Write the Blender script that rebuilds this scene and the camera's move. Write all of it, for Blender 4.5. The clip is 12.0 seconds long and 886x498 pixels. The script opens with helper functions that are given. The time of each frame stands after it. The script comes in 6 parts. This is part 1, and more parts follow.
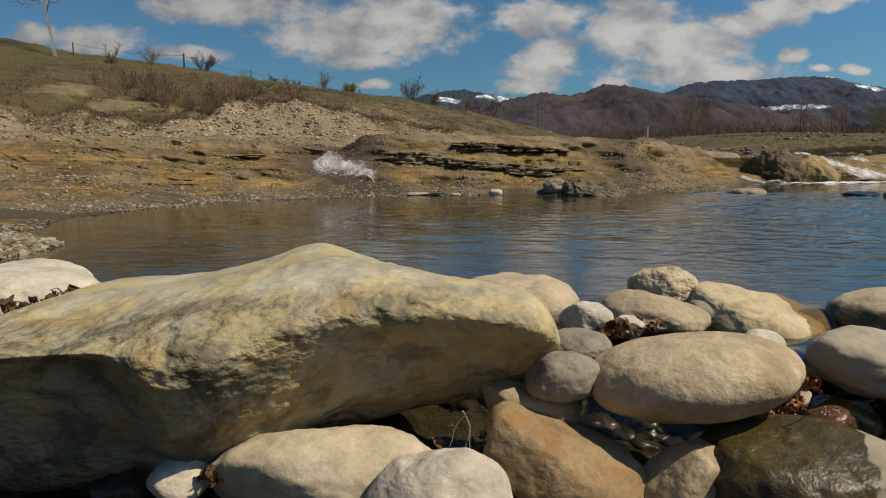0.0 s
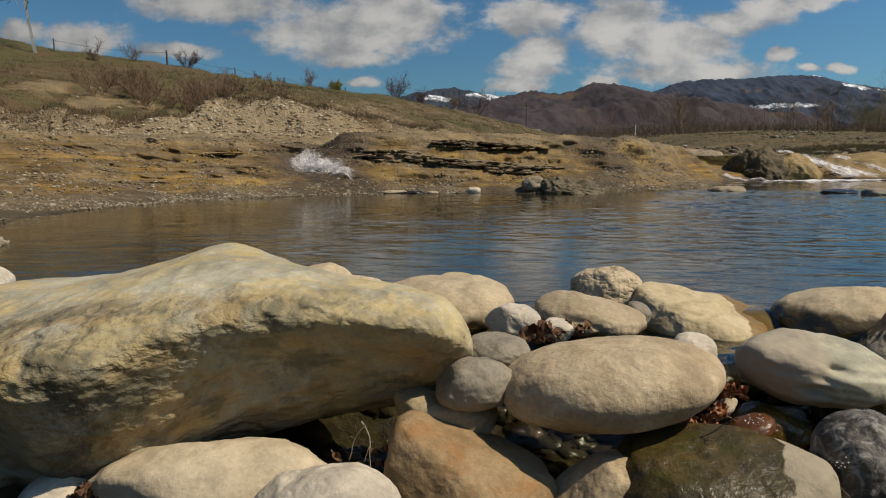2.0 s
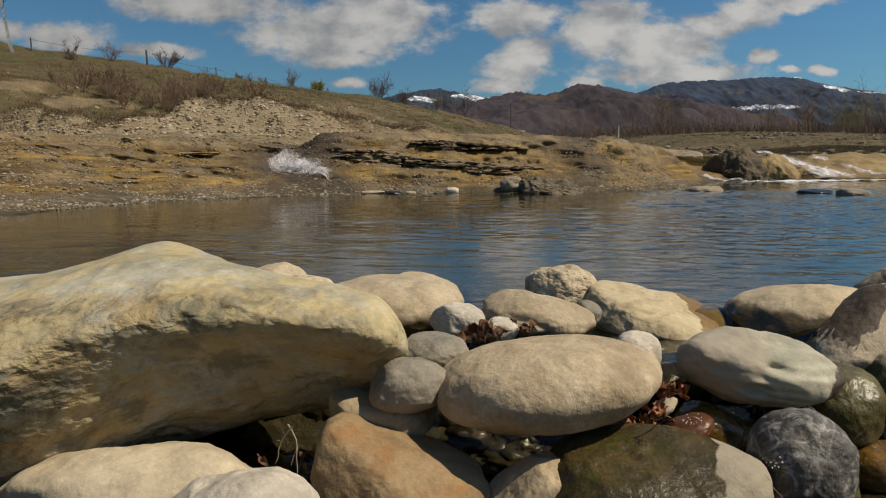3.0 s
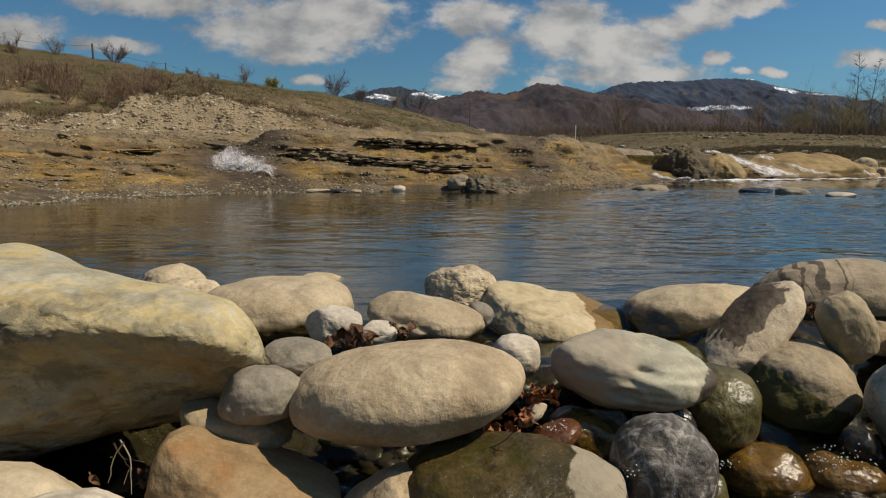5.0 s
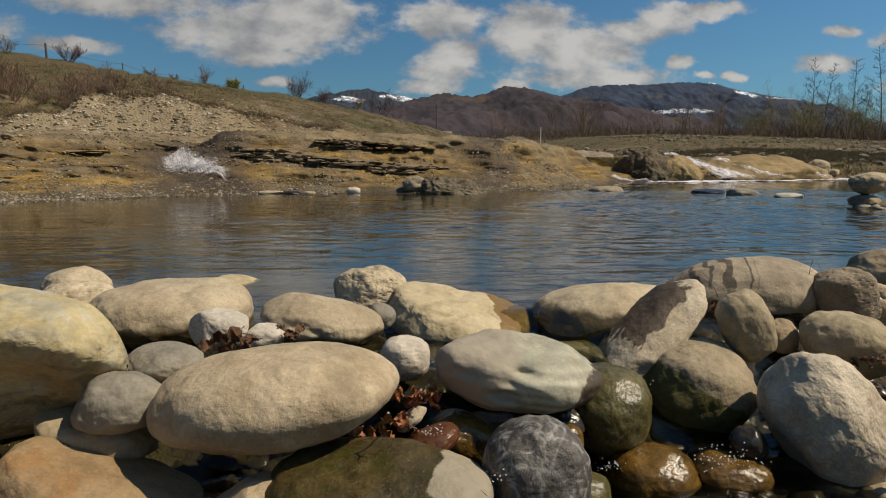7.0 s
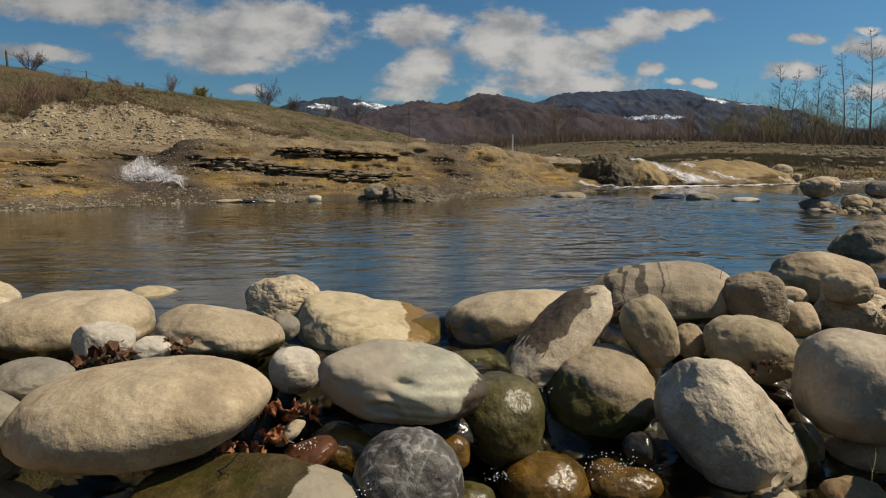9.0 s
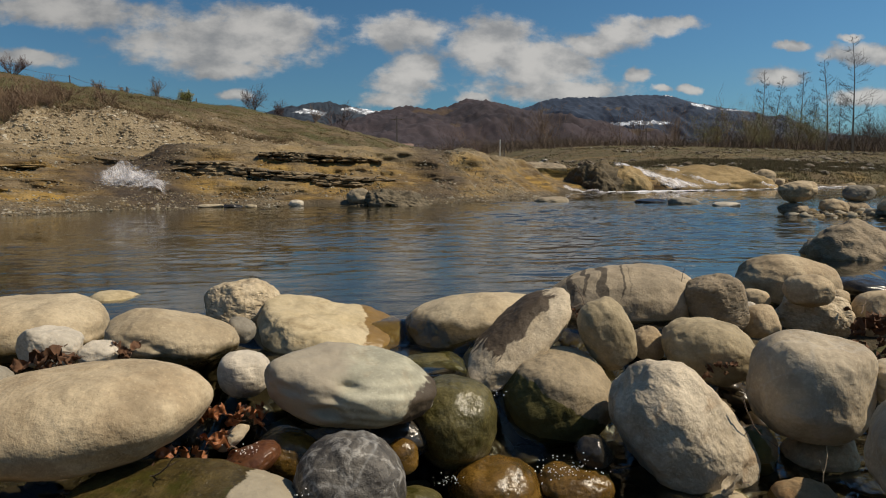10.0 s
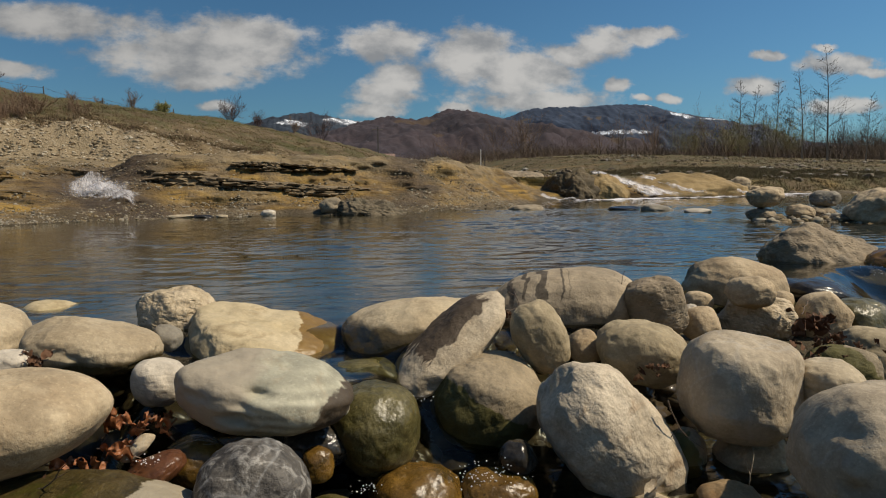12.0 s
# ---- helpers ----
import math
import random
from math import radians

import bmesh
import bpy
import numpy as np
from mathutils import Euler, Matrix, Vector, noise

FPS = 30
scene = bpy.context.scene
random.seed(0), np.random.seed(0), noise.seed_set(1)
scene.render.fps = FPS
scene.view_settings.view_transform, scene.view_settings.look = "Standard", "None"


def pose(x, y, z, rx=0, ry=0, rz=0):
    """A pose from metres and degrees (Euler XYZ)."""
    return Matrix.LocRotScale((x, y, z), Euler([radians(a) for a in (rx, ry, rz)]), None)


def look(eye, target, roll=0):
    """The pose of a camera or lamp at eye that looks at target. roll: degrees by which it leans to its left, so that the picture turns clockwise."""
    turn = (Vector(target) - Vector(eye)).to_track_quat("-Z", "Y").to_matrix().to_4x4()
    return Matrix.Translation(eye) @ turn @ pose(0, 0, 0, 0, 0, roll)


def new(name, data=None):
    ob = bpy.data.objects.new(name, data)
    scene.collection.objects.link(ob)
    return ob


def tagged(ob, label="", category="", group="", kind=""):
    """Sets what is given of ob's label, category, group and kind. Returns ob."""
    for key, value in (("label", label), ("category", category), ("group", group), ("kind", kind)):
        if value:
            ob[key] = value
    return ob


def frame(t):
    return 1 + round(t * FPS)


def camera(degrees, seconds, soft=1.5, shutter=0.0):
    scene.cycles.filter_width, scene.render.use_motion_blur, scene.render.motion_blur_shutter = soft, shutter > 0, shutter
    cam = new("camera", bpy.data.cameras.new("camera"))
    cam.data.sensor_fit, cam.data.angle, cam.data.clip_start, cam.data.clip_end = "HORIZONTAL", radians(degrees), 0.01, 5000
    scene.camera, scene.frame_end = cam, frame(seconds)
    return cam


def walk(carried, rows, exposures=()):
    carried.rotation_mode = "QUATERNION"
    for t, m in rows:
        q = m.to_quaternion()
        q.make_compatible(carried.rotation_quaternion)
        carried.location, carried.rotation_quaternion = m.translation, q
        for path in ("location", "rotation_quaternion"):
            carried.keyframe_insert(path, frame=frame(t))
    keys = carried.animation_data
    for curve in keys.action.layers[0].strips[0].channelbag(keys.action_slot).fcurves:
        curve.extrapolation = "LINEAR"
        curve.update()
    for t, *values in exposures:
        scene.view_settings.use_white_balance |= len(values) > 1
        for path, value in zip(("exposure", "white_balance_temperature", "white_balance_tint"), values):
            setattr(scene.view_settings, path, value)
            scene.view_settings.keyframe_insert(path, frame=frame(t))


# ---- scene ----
cam = camera(64.9, 12.0, soft=1.1)
PATH = [
    (0, (0.217, -0.109, 0.446), (0.155, 1.875, 0.202), 0.2),
    (0.5, (0.261, -0.088, 0.448), (0.199, 1.896, 0.203), 0.1),
    (1, (0.301, -0.064, 0.446), (0.244, 1.92, 0.2), 0.2),
    (1.5, (0.343, -0.036, 0.441), (0.295, 1.948, 0.194), 0.2),
    (2, (0.39, -0.019, 0.44), (0.356, 1.966, 0.191), 0.2),
    (2.5, (0.436, -0.005, 0.43), (0.421, 1.98, 0.185), 0.4),
    (3, (0.495, 0.016, 0.429), (0.502, 2.0, 0.183), 0.2),
    (5, (0.696, 0.078, 0.427), (0.814, 2.058, 0.177), 0.4),
    (5.5, (0.74, 0.085, 0.427), (0.883, 2.064, 0.177), 0.4),
    (6, (0.788, 0.092, 0.426), (0.954, 2.07, 0.177), 0.3),
    (6.5, (0.835, 0.1, 0.419), (1.02, 2.076, 0.173), 0.3),
    (7, (0.878, 0.107, 0.416), (1.086, 2.082, 0.173), 0.4),
    (9, (1.065, 0.108, 0.417), (1.342, 2.077, 0.194), 0.0),
    (9.5, (1.108, 0.102, 0.413), (1.399, 2.069, 0.199), -0.1),
    (10, (1.145, 0.107, 0.409), (1.455, 2.072, 0.201), -0.0),
    (10.5, (1.178, 0.112, 0.404), (1.506, 2.075, 0.202), 0.0),
    (11, (1.222, 0.114, 0.398), (1.561, 2.076, 0.205), -0.2),
    (11.5, (1.258, 0.113, 0.394), (1.605, 2.074, 0.207), -0.4),
    (12, (1.278, 0.11, 0.39), (1.636, 2.069, 0.21), -0.4),
]
walk(cam, [(t, look(eye, target, roll)) for t, eye, target, roll in PATH])
scene.view_settings.exposure = 0.0

# ---- light ----
SUN_TO = Vector((0.60, -0.20, 0.77)).normalized()
sun_data = bpy.data.lights.new("sun", "SUN")
sun_data.energy, sun_data.angle, sun_data.color = 4.2, radians(0.53), (1.0, 0.86, 0.665)
sun_lamp = new("sun", sun_data)
sun_lamp.matrix_world = look((0, 0, 50), Vector((0, 0, 50)) - SUN_TO)


class Nodes:
    """Short hand for building a node tree."""

    def __init__(self, tree):
        self.tree = tree
        tree.nodes.clear()

    def add(self, kind, ins=None, **props):
        n = self.tree.nodes.new(kind)
        if "operation" in props:
            n.operation = props["operation"]
        if "use_clamp" in props:
            n.use_clamp = props["use_clamp"]
        if "interpolation_type" in props:
            n.interpolation_type = props["interpolation_type"]
        if "data_type" in props:
            n.data_type, n.blend_type = props["data_type"], props["blend_type"]
        if "bands_direction" in props:
            n.bands_direction = props["bands_direction"]
        if "feature" in props:
            n.feature = props["feature"]
        if "attribute_name" in props:
            n.attribute_name = props["attribute_name"]
        for k, v in (ins or {}).items():
            self.put(n.inputs[k], v)
        return n

    def put(self, socket, v):
        if isinstance(v, bpy.types.NodeSocket):
            self.tree.links.new(v, socket)
        elif isinstance(v, bpy.types.Node):
            self.tree.links.new(v.outputs[0], socket)
        else:
            if socket.type == "RGBA" and len(v) == 3:
                v = (*v, 1.0)
            socket.default_value = v

    def math(self, op, a, b=0.0, c=None, clamp=False):
        n = self.add("ShaderNodeMath", {0: a, 1: b}, operation=op, use_clamp=clamp)
        if c is not None:
            self.put(n.inputs[2], c)
        return n.outputs[0]

    def span(self, v, lo, hi, to_lo=0.0, to_hi=1.0, smooth=True):
        n = self.add("ShaderNodeMapRange", {0: v, 1: lo, 2: hi, 3: to_lo, 4: to_hi}, interpolation_type="SMOOTHSTEP" if smooth else "LINEAR")
        return n.outputs[0]

    def mix(self, f, a, b, blend="MIX"):
        n = self.add("ShaderNodeMix", data_type="RGBA", blend_type=blend)
        self.put(n.inputs[0], f), self.put(n.inputs[6], a), self.put(n.inputs[7], b)
        return n.outputs[2]

    def noise(self, vec, scale, detail=4.0, rough=0.55, distort=0.0):
        return self.add("ShaderNodeTexNoise", {"Vector": vec, "Scale": scale, "Detail": detail, "Roughness": rough, "Distortion": distort}).outputs[0]

    def vec(self, op, a, b=(0, 0, 0)):
        return self.add("ShaderNodeVectorMath", {0: a, 1: b}, operation=op).outputs[0]


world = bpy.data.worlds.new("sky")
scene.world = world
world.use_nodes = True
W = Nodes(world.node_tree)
SKY = W.add("ShaderNodeTexSky")
SKY.sky_type, SKY.sun_disc = "NISHITA", False
SKY.sun_elevation, SKY.sun_rotation = math.asin(SUN_TO.z), math.atan2(SUN_TO.x, SUN_TO.y)
SKY.air_density, SKY.dust_density, SKY.ozone_density = 1.0, 0.8, 2.2
way = W.add("ShaderNodeTexCoord").outputs["Generated"]
sep = W.add("ShaderNodeSeparateXYZ", {0: way})
ahead_y = W.math("MAXIMUM", sep.outputs[1], 0.08)
sky_x, sky_z = W.math("DIVIDE", sep.outputs[0], ahead_y), W.math("DIVIDE", sep.outputs[2], ahead_y)
flat_sky = W.add("ShaderNodeCombineXYZ", {0: sky_x, 1: sky_z, 2: 0.0}).outputs[0]
wob = W.add("ShaderNodeTexNoise", {"Vector": flat_sky, "Scale": 16.0, "Detail": 5.0, "Roughness": 0.6})
warped = W.vec("ADD", flat_sky, W.vec("MULTIPLY", W.vec("SUBTRACT", wob.outputs[1], (0.5, 0.5, 0.5)), (0.05, 0.028, 0.0)))
CLOUDS = []


def cloud(x, z, half_w, half_h):
    """One cloud of the sky, by the slope of the way to its middle and its half width and height."""
    off = W.vec("MULTIPLY", W.vec("SUBTRACT", warped, (x, z, 0)), (1 / half_w, 1 / half_h, 0))
    length = W.add("ShaderNodeVectorMath", {0: off}, operation="LENGTH").outputs["Value"]
    CLOUDS.append(W.math("SUBTRACT", 1.42, length))


cloud(-0.525, 0.171, 0.061, 0.022)
cloud(-0.396, 0.153, 0.049, 0.012)
cloud(-0.337, 0.217, 0.120, 0.023)
cloud(-0.146, 0.180, 0.134, 0.037)
cloud(-0.099, 0.203, 0.094, 0.030)
cloud(-0.147, 0.145, 0.048, 0.014)
cloud(-0.125, 0.109, 0.021, 0.009)
cloud(0.100, 0.201, 0.060, 0.026)
cloud(0.118, 0.151, 0.036, 0.025)
cloud(0.083, 0.108, 0.044, 0.012)
cloud(0.101, 0.133, 0.048, 0.022)
cloud(0.230, 0.184, 0.073, 0.042)
cloud(0.304, 0.162, 0.090, 0.035)
cloud(0.330, 0.127, 0.116, 0.017)
cloud(0.424, 0.208, 0.045, 0.023)
cloud(0.376, 0.190, 0.049, 0.017)
cloud(0.498, 0.225, 0.058, 0.009)
cloud(0.452, 0.150, 0.018, 0.010)
cloud(0.488, 0.130, 0.018, 0.006)
cloud(0.536, 0.131, 0.017, 0.007)
cloud(0.200, 0.109, 0.032, 0.008)
cloud(0.679, 0.153, 0.047, 0.016)
cloud(0.823, 0.189, 0.072, 0.016)
cloud(0.702, 0.201, 0.030, 0.007)
cloud(0.836, 0.123, 0.073, 0.014)
cloud(0.885, 0.177, 0.042, 0.009)
cloud(-0.614, 0.181, 0.033, 0.016)
cloud(0.799, 0.214, 0.022, 0.006)
cloud(0.484, 0.218, 0.046, 0.013)
body = CLOUDS[0]
for c in CLOUDS[1:]:
    body = W.add("ShaderNodeMath", {0: body, 1: c, 2: 0.35}, operation="SMOOTH_MAX").outputs[0]
fluff = W.noise(W.vec("MULTIPLY", flat_sky, (1.0, 1.7, 1.0)), 26.0, 7.0, 0.62)
thick = W.math("ADD", body, W.math("MULTIPLY", W.math("SUBTRACT", fluff, 0.5), 1.5))
seen_cloud = W.span(thick, 0.12, 0.80)
# the sky overhead and behind goes on with broken cloud
high = W.noise(way, 3.2, 6.0, 0.6)
elsewhere = W.math("MULTIPLY", W.span(high, 0.57, 0.72), W.span(sep.outputs[2], 0.28, 0.42))
behind = W.math("MULTIPLY", W.span(high, 0.56, 0.74), W.span(sep.outputs[1], 0.1, -0.2))
cover = W.math("MAXIMUM", seen_cloud, W.math("MAXIMUM", elsewhere, behind))
lit = W.noise(W.vec("ADD", W.vec("MULTIPLY", flat_sky, (1.0, 1.6, 1.0)), (0.0, 0.02, 3.0)), 15.0, 5.0, 0.55)
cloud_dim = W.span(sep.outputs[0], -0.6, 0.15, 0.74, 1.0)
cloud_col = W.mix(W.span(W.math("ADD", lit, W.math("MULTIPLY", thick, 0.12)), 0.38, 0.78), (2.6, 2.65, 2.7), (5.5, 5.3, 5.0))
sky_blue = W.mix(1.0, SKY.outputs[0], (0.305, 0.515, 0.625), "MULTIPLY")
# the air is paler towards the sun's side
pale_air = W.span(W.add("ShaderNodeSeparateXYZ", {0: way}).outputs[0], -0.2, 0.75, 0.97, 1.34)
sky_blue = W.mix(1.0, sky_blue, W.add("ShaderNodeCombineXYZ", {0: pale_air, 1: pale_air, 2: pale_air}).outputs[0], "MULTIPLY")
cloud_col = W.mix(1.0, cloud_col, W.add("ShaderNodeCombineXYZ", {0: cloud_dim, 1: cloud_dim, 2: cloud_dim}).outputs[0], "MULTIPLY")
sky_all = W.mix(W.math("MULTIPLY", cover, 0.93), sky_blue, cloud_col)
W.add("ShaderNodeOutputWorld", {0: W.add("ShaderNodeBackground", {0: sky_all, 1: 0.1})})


# ---- noise for shapes ----
def lattice(i, j, k):
    h = (i.astype(np.int64) * 374761393 + j.astype(np.int64) * 668265263 + k.astype(np.int64) * 1274126177) & 0xFFFFFFFF
    h = ((h ^ (h >> 13)) * 1103515245) & 0xFFFFFFFF
    h = ((h ^ (h >> 15)) * 2246822519) & 0xFFFFFFFF
    return ((h ^ (h >> 16)) & 0xFFFF) / 32767.5 - 1.0


def vnoise(p):
    base = np.floor(p)
    f = p - base
    f = f * f * f * (f * (f * 6 - 15) + 10)
    i, j, k = base.astype(np.int64).T
    fx, fy, fz = f.T
    out = 0
    for a, wx in ((0, 1 - fx), (1, fx)):
        for b, wy in ((0, 1 - fy), (1, fy)):
            for c, wz in ((0, 1 - fz), (1, fz)):
                out = out + wx * wy * wz * lattice(i + a, j + b, k + c)
    return out


def fbm(p, octaves=4, gain=0.5):
    total, amp = 0, 1.0
    for o in range(octaves):
        total = total + amp * vnoise(p * 2.0**o + 17.3 * o)
        amp *= gain
    return total


def fbm2(x, y, scale, octaves=4, seed=0.0):
    return fbm(np.stack([np.ravel(x) * scale, np.ravel(y) * scale, np.full(np.size(x), seed + 0.37)], 1), octaves).reshape(np.shape(x))


def step(v, lo, hi):
    s = np.clip((v - lo) / (hi - lo), 0, 1)
    return s * s * (3 - 2 * s)


# ---- materials ----
def material(name):
    m = bpy.data.materials.new(name)
    m.use_nodes = True
    return m, Nodes(m.node_tree)


def finish(N, colour, rough, height=None, bump=0.3, dist=0.01, **more):
    ins = {"Base Color": colour, "Roughness": rough}
    if height is not None:
        ins["Normal"] = N.add("ShaderNodeBump", {"Height": height, "Strength": bump, "Distance": dist}).outputs[0]
    for k, v in more.items():
        ins[k.replace("_", " ")] = v
    N.add("ShaderNodeOutputMaterial", {0: N.add("ShaderNodeBsdfPrincipled", ins)})


def stone_material(name, dark, light, stain=None, stain_amount=0.5, scale=7.0, speckle=0.35, rough=0.82, bump=0.45, grain=130.0, bands=0.0, band_scale=14.0, band_axis="Z", veins=0.0,
                   moss=0.0, wet=0.0, wet_line=None, damp=None, pits=0.0, dry=None, stain_at=0.5, reach=None, drips=None, dry_edge=0.004, band_turn=5.0, damp_tone=((0.036, 0.023, 0.012), (0.075, 0.050, 0.027)), damp_gloss=0.12):
    """Rock: two tones with stains, speckle and pits; bands: bedding stripes; veins: pale quartz lines; wet: how wet all of it is;
    wet_line: the height under which it is wet and algae-brown; damp: a wet blotch (direction, start, end), between the two of reach along its
    length; drips: dark runs above a height and short of a place along it; dry: a dry patch past a place along a direction."""
    dark, light = (tuple(c * k for c, k in zip(tone, (0.98, 0.91, 0.80))) for tone in (dark, light))
    m, N = material(name)
    info = N.add("ShaderNodeObjectInfo")
    pos = N.add("ShaderNodeTexCoord").outputs["Object"]
    p = N.vec("ADD", pos, N.vec("MULTIPLY", N.add("ShaderNodeCombineXYZ", {0: info.outputs["Random"], 1: info.outputs["Random"], 2: info.outputs["Random"]}).outputs[0], (3.0, 5.0, 7.0)))
    broad = N.noise(p, scale, 5.0, 0.6, 0.4)
    col = N.mix(N.span(broad, 0.32, 0.68), dark, light)
    if bands:
        sp = N.add("ShaderNodeSeparateXYZ", {0: pos})
        wave = N.add("ShaderNodeTexWave", {"Vector": N.vec("MULTIPLY", p, (0.35, 0.6, 1.0)), "Scale": band_scale, "Distortion": band_turn, "Detail": 4.0, "Detail Scale": 1.2}, bands_direction=band_axis)
        col = N.mix(N.math("MULTIPLY", wave.outputs[1], bands), col, tuple(c * 0.45 for c in dark))
    if stain:
        st = N.span(N.noise(p, scale * 1.7, 6.0, 0.62, 0.8), stain_at, stain_at + 0.16)
        col = N.mix(N.math("MULTIPLY", st, stain_amount), col, stain)
    fine = N.noise(p, grain, 3.0, 0.6)
    mid = N.noise(p, 38.0, 5.0, 0.6)
    shade = N.math("ADD", 1.0, N.math("ADD", N.math("MULTIPLY", N.math("SUBTRACT", fine, 0.5), speckle * 1.6), N.math("MULTIPLY", N.math("SUBTRACT", mid, 0.5), speckle * 1.3)))
    col = N.mix(1.0, col, N.add("ShaderNodeCombineXYZ", {0: shade, 1: shade, 2: shade}).outputs[0], "MULTIPLY")
    fleck = N.span(N.noise(p, grain * 1.25, 3.0, 0.6), 0.58, 0.74)
    patchy = N.span(N.noise(N.vec("ADD", p, (6.0, 1.0, 3.0)), scale * 1.3, 3.0), 0.38, 0.66)
    col = N.mix(N.math("MULTIPLY", N.math("MULTIPLY", fleck, patchy), min(0.6, speckle * 1.1)), col, tuple(c * 0.5 for c in dark))
    blotch = N.noise(N.vec("ADD", p, (9.0, 3.0, 7.0)), 15.0, 5.0, 0.62, 0.3)
    col = N.mix(N.math("MULTIPLY", N.span(blotch, 0.52, 0.66), 0.35), col, tuple(c * 0.72 for c in dark))
    col = N.mix(N.math("MULTIPLY", N.span(blotch, 0.46, 0.34), 0.35), col, tuple(min(0.75, c * 1.15) for c in light))
    pale = N.span(N.noise(N.vec("ADD", p, (4.0, 2.0, 9.0)), grain * 1.1, 2.0, 0.5), 0.60, 0.70)
    col = N.mix(N.math("MULTIPLY", pale, speckle * 0.8), col, tuple(min(0.8, c * 1.35) for c in light))
    grime = N.span(N.noise(N.vec("ADD", p, (2.0, 8.0, 5.0)), scale * 0.55, 6.0, 0.65, 0.3), 0.50, 0.72)
    col = N.mix(N.math("MULTIPLY", grime, 0.42), col, tuple(c * 0.5 for c in dark))
    if veins:
        vor = N.add("ShaderNodeTexVoronoi", {"Vector": N.vec("ADD", p, N.vec("MULTIPLY", N.add("ShaderNodeTexNoise", {"Vector": p, "Scale": 9.0}).outputs[1], (0.13, 0.13, 0.13))), "Scale": 6.0}, feature="DISTANCE_TO_EDGE")
        col = N.mix(N.math("MULTIPLY", N.span(vor.outputs[0], 0.035, 0.0), veins), col, (0.5, 0.5, 0.48))
    height = N.math("ADD", N.math("ADD", N.math("MULTIPLY", mid, 0.8), N.math("MULTIPLY", fine, 0.28)), N.math("MULTIPLY", fleck, -0.08))
    if pits:
        cell = N.add("ShaderNodeTexVoronoi", {"Vector": N.vec("MULTIPLY", p, (1.0, 1.0, 2.2)), "Scale": 46.0, "Randomness": 1.0})
        pit = N.span(cell.outputs[0], 0.1, 0.45)
        height = N.math("ADD", height, N.math("MULTIPLY", pit, pits))
    r = rough
    if moss:
        g = N.span(N.noise(p, 11.0, 5.0, 0.65), 0.62 - 0.25 * moss, 0.72 - 0.2 * moss)
        col = N.mix(g, col, N.mix(N.noise(p, 60.0, 3.0), (0.035, 0.04, 0.008), (0.10, 0.085, 0.015)))
    wetness = wet
    if wet_line is not None:
        z = N.add("ShaderNodeSeparateXYZ", {0: N.add("ShaderNodeNewGeometry").outputs["Position"]}).outputs[2]
        edge = N.math("ADD", z, N.math("MULTIPLY", N.math("SUBTRACT", N.noise(p, 13.0, 4.0), 0.5), 0.05))
        below = N.span(edge, wet_line + 0.012, wet_line - 0.012)
        col = N.mix(N.math("MULTIPLY", below, 0.75), col, (0.13, 0.095, 0.03))
        wetness = below if not wet else wet
    if damp:
        (dx, dy, dz), lo, hi = damp
        along = N.add("ShaderNodeVectorMath", {0: N.vec("ADD", pos, N.vec("MULTIPLY", N.vec("SUBTRACT", N.add("ShaderNodeTexNoise", {"Vector": pos, "Scale": 22.0, "Detail": 5.0}).outputs[1], (0.5, 0.5, 0.5)), (0.09, 0.09, 0.09))),
                                                 1: (dx, dy, dz)}, operation="DOT_PRODUCT").outputs["Value"]
        soaked = N.span(N.math("ABSOLUTE", N.math("SUBTRACT", along, (lo + hi) / 2)), (hi - lo) / 2 + 0.004, (hi - lo) / 2 - 0.004)
        if reach:
            sx = N.math("ADD", N.add("ShaderNodeSeparateXYZ", {0: pos}).outputs[0], N.math("MULTIPLY", N.math("SUBTRACT", N.noise(N.vec("MULTIPLY", pos, (0.3, 1.0, 1.0)), 70.0, 3.0), 0.5), 0.16))
            soaked = N.math("MULTIPLY", soaked, N.math("MULTIPLY", N.span(sx, reach[0] - 0.008, reach[0] + 0.008), N.span(sx, reach[1] + 0.008, reach[1] - 0.008)))
        col = N.mix(N.math("MULTIPLY", soaked, 0.97), col, N.mix(mid, *damp_tone))
        r = N.math("SUBTRACT", rough, N.math("MULTIPLY", soaked, damp_gloss))
    if drips:
        sep = N.add("ShaderNodeSeparateXYZ", {0: N.vec("ADD", pos, N.vec("MULTIPLY", N.vec("SUBTRACT", N.add("ShaderNodeTexNoise", {"Vector": pos, "Scale": 14.0, "Detail": 4.0}).outputs[1], (0.5, 0.5, 0.5)), (0.05, 0.05, 0.08)))})
        run = N.noise(N.add("ShaderNodeCombineXYZ", {0: N.math("ADD", sep.outputs[0], N.math("MULTIPLY", sep.outputs[2], -0.35))}).outputs[0], 26.0, 2.0, 0.5)
        run = N.math("MULTIPLY", N.span(run, 0.50, 0.55), N.math("MULTIPLY", N.span(sep.outputs[2], drips[0], drips[0] + 0.02), N.span(sep.outputs[0], drips[1] + 0.03, drips[1])))
        col = N.mix(N.math("MULTIPLY", run, 0.85), col, (0.055, 0.043, 0.03))
    if not isinstance(wetness, float) or wetness:
        col = N.mix(wetness, col, N.mix(1.0, col, (0.42, 0.40, 0.36), "MULTIPLY"))
        r = N.math("SUBTRACT", rough, N.math("MULTIPLY", wetness, rough - 0.17))
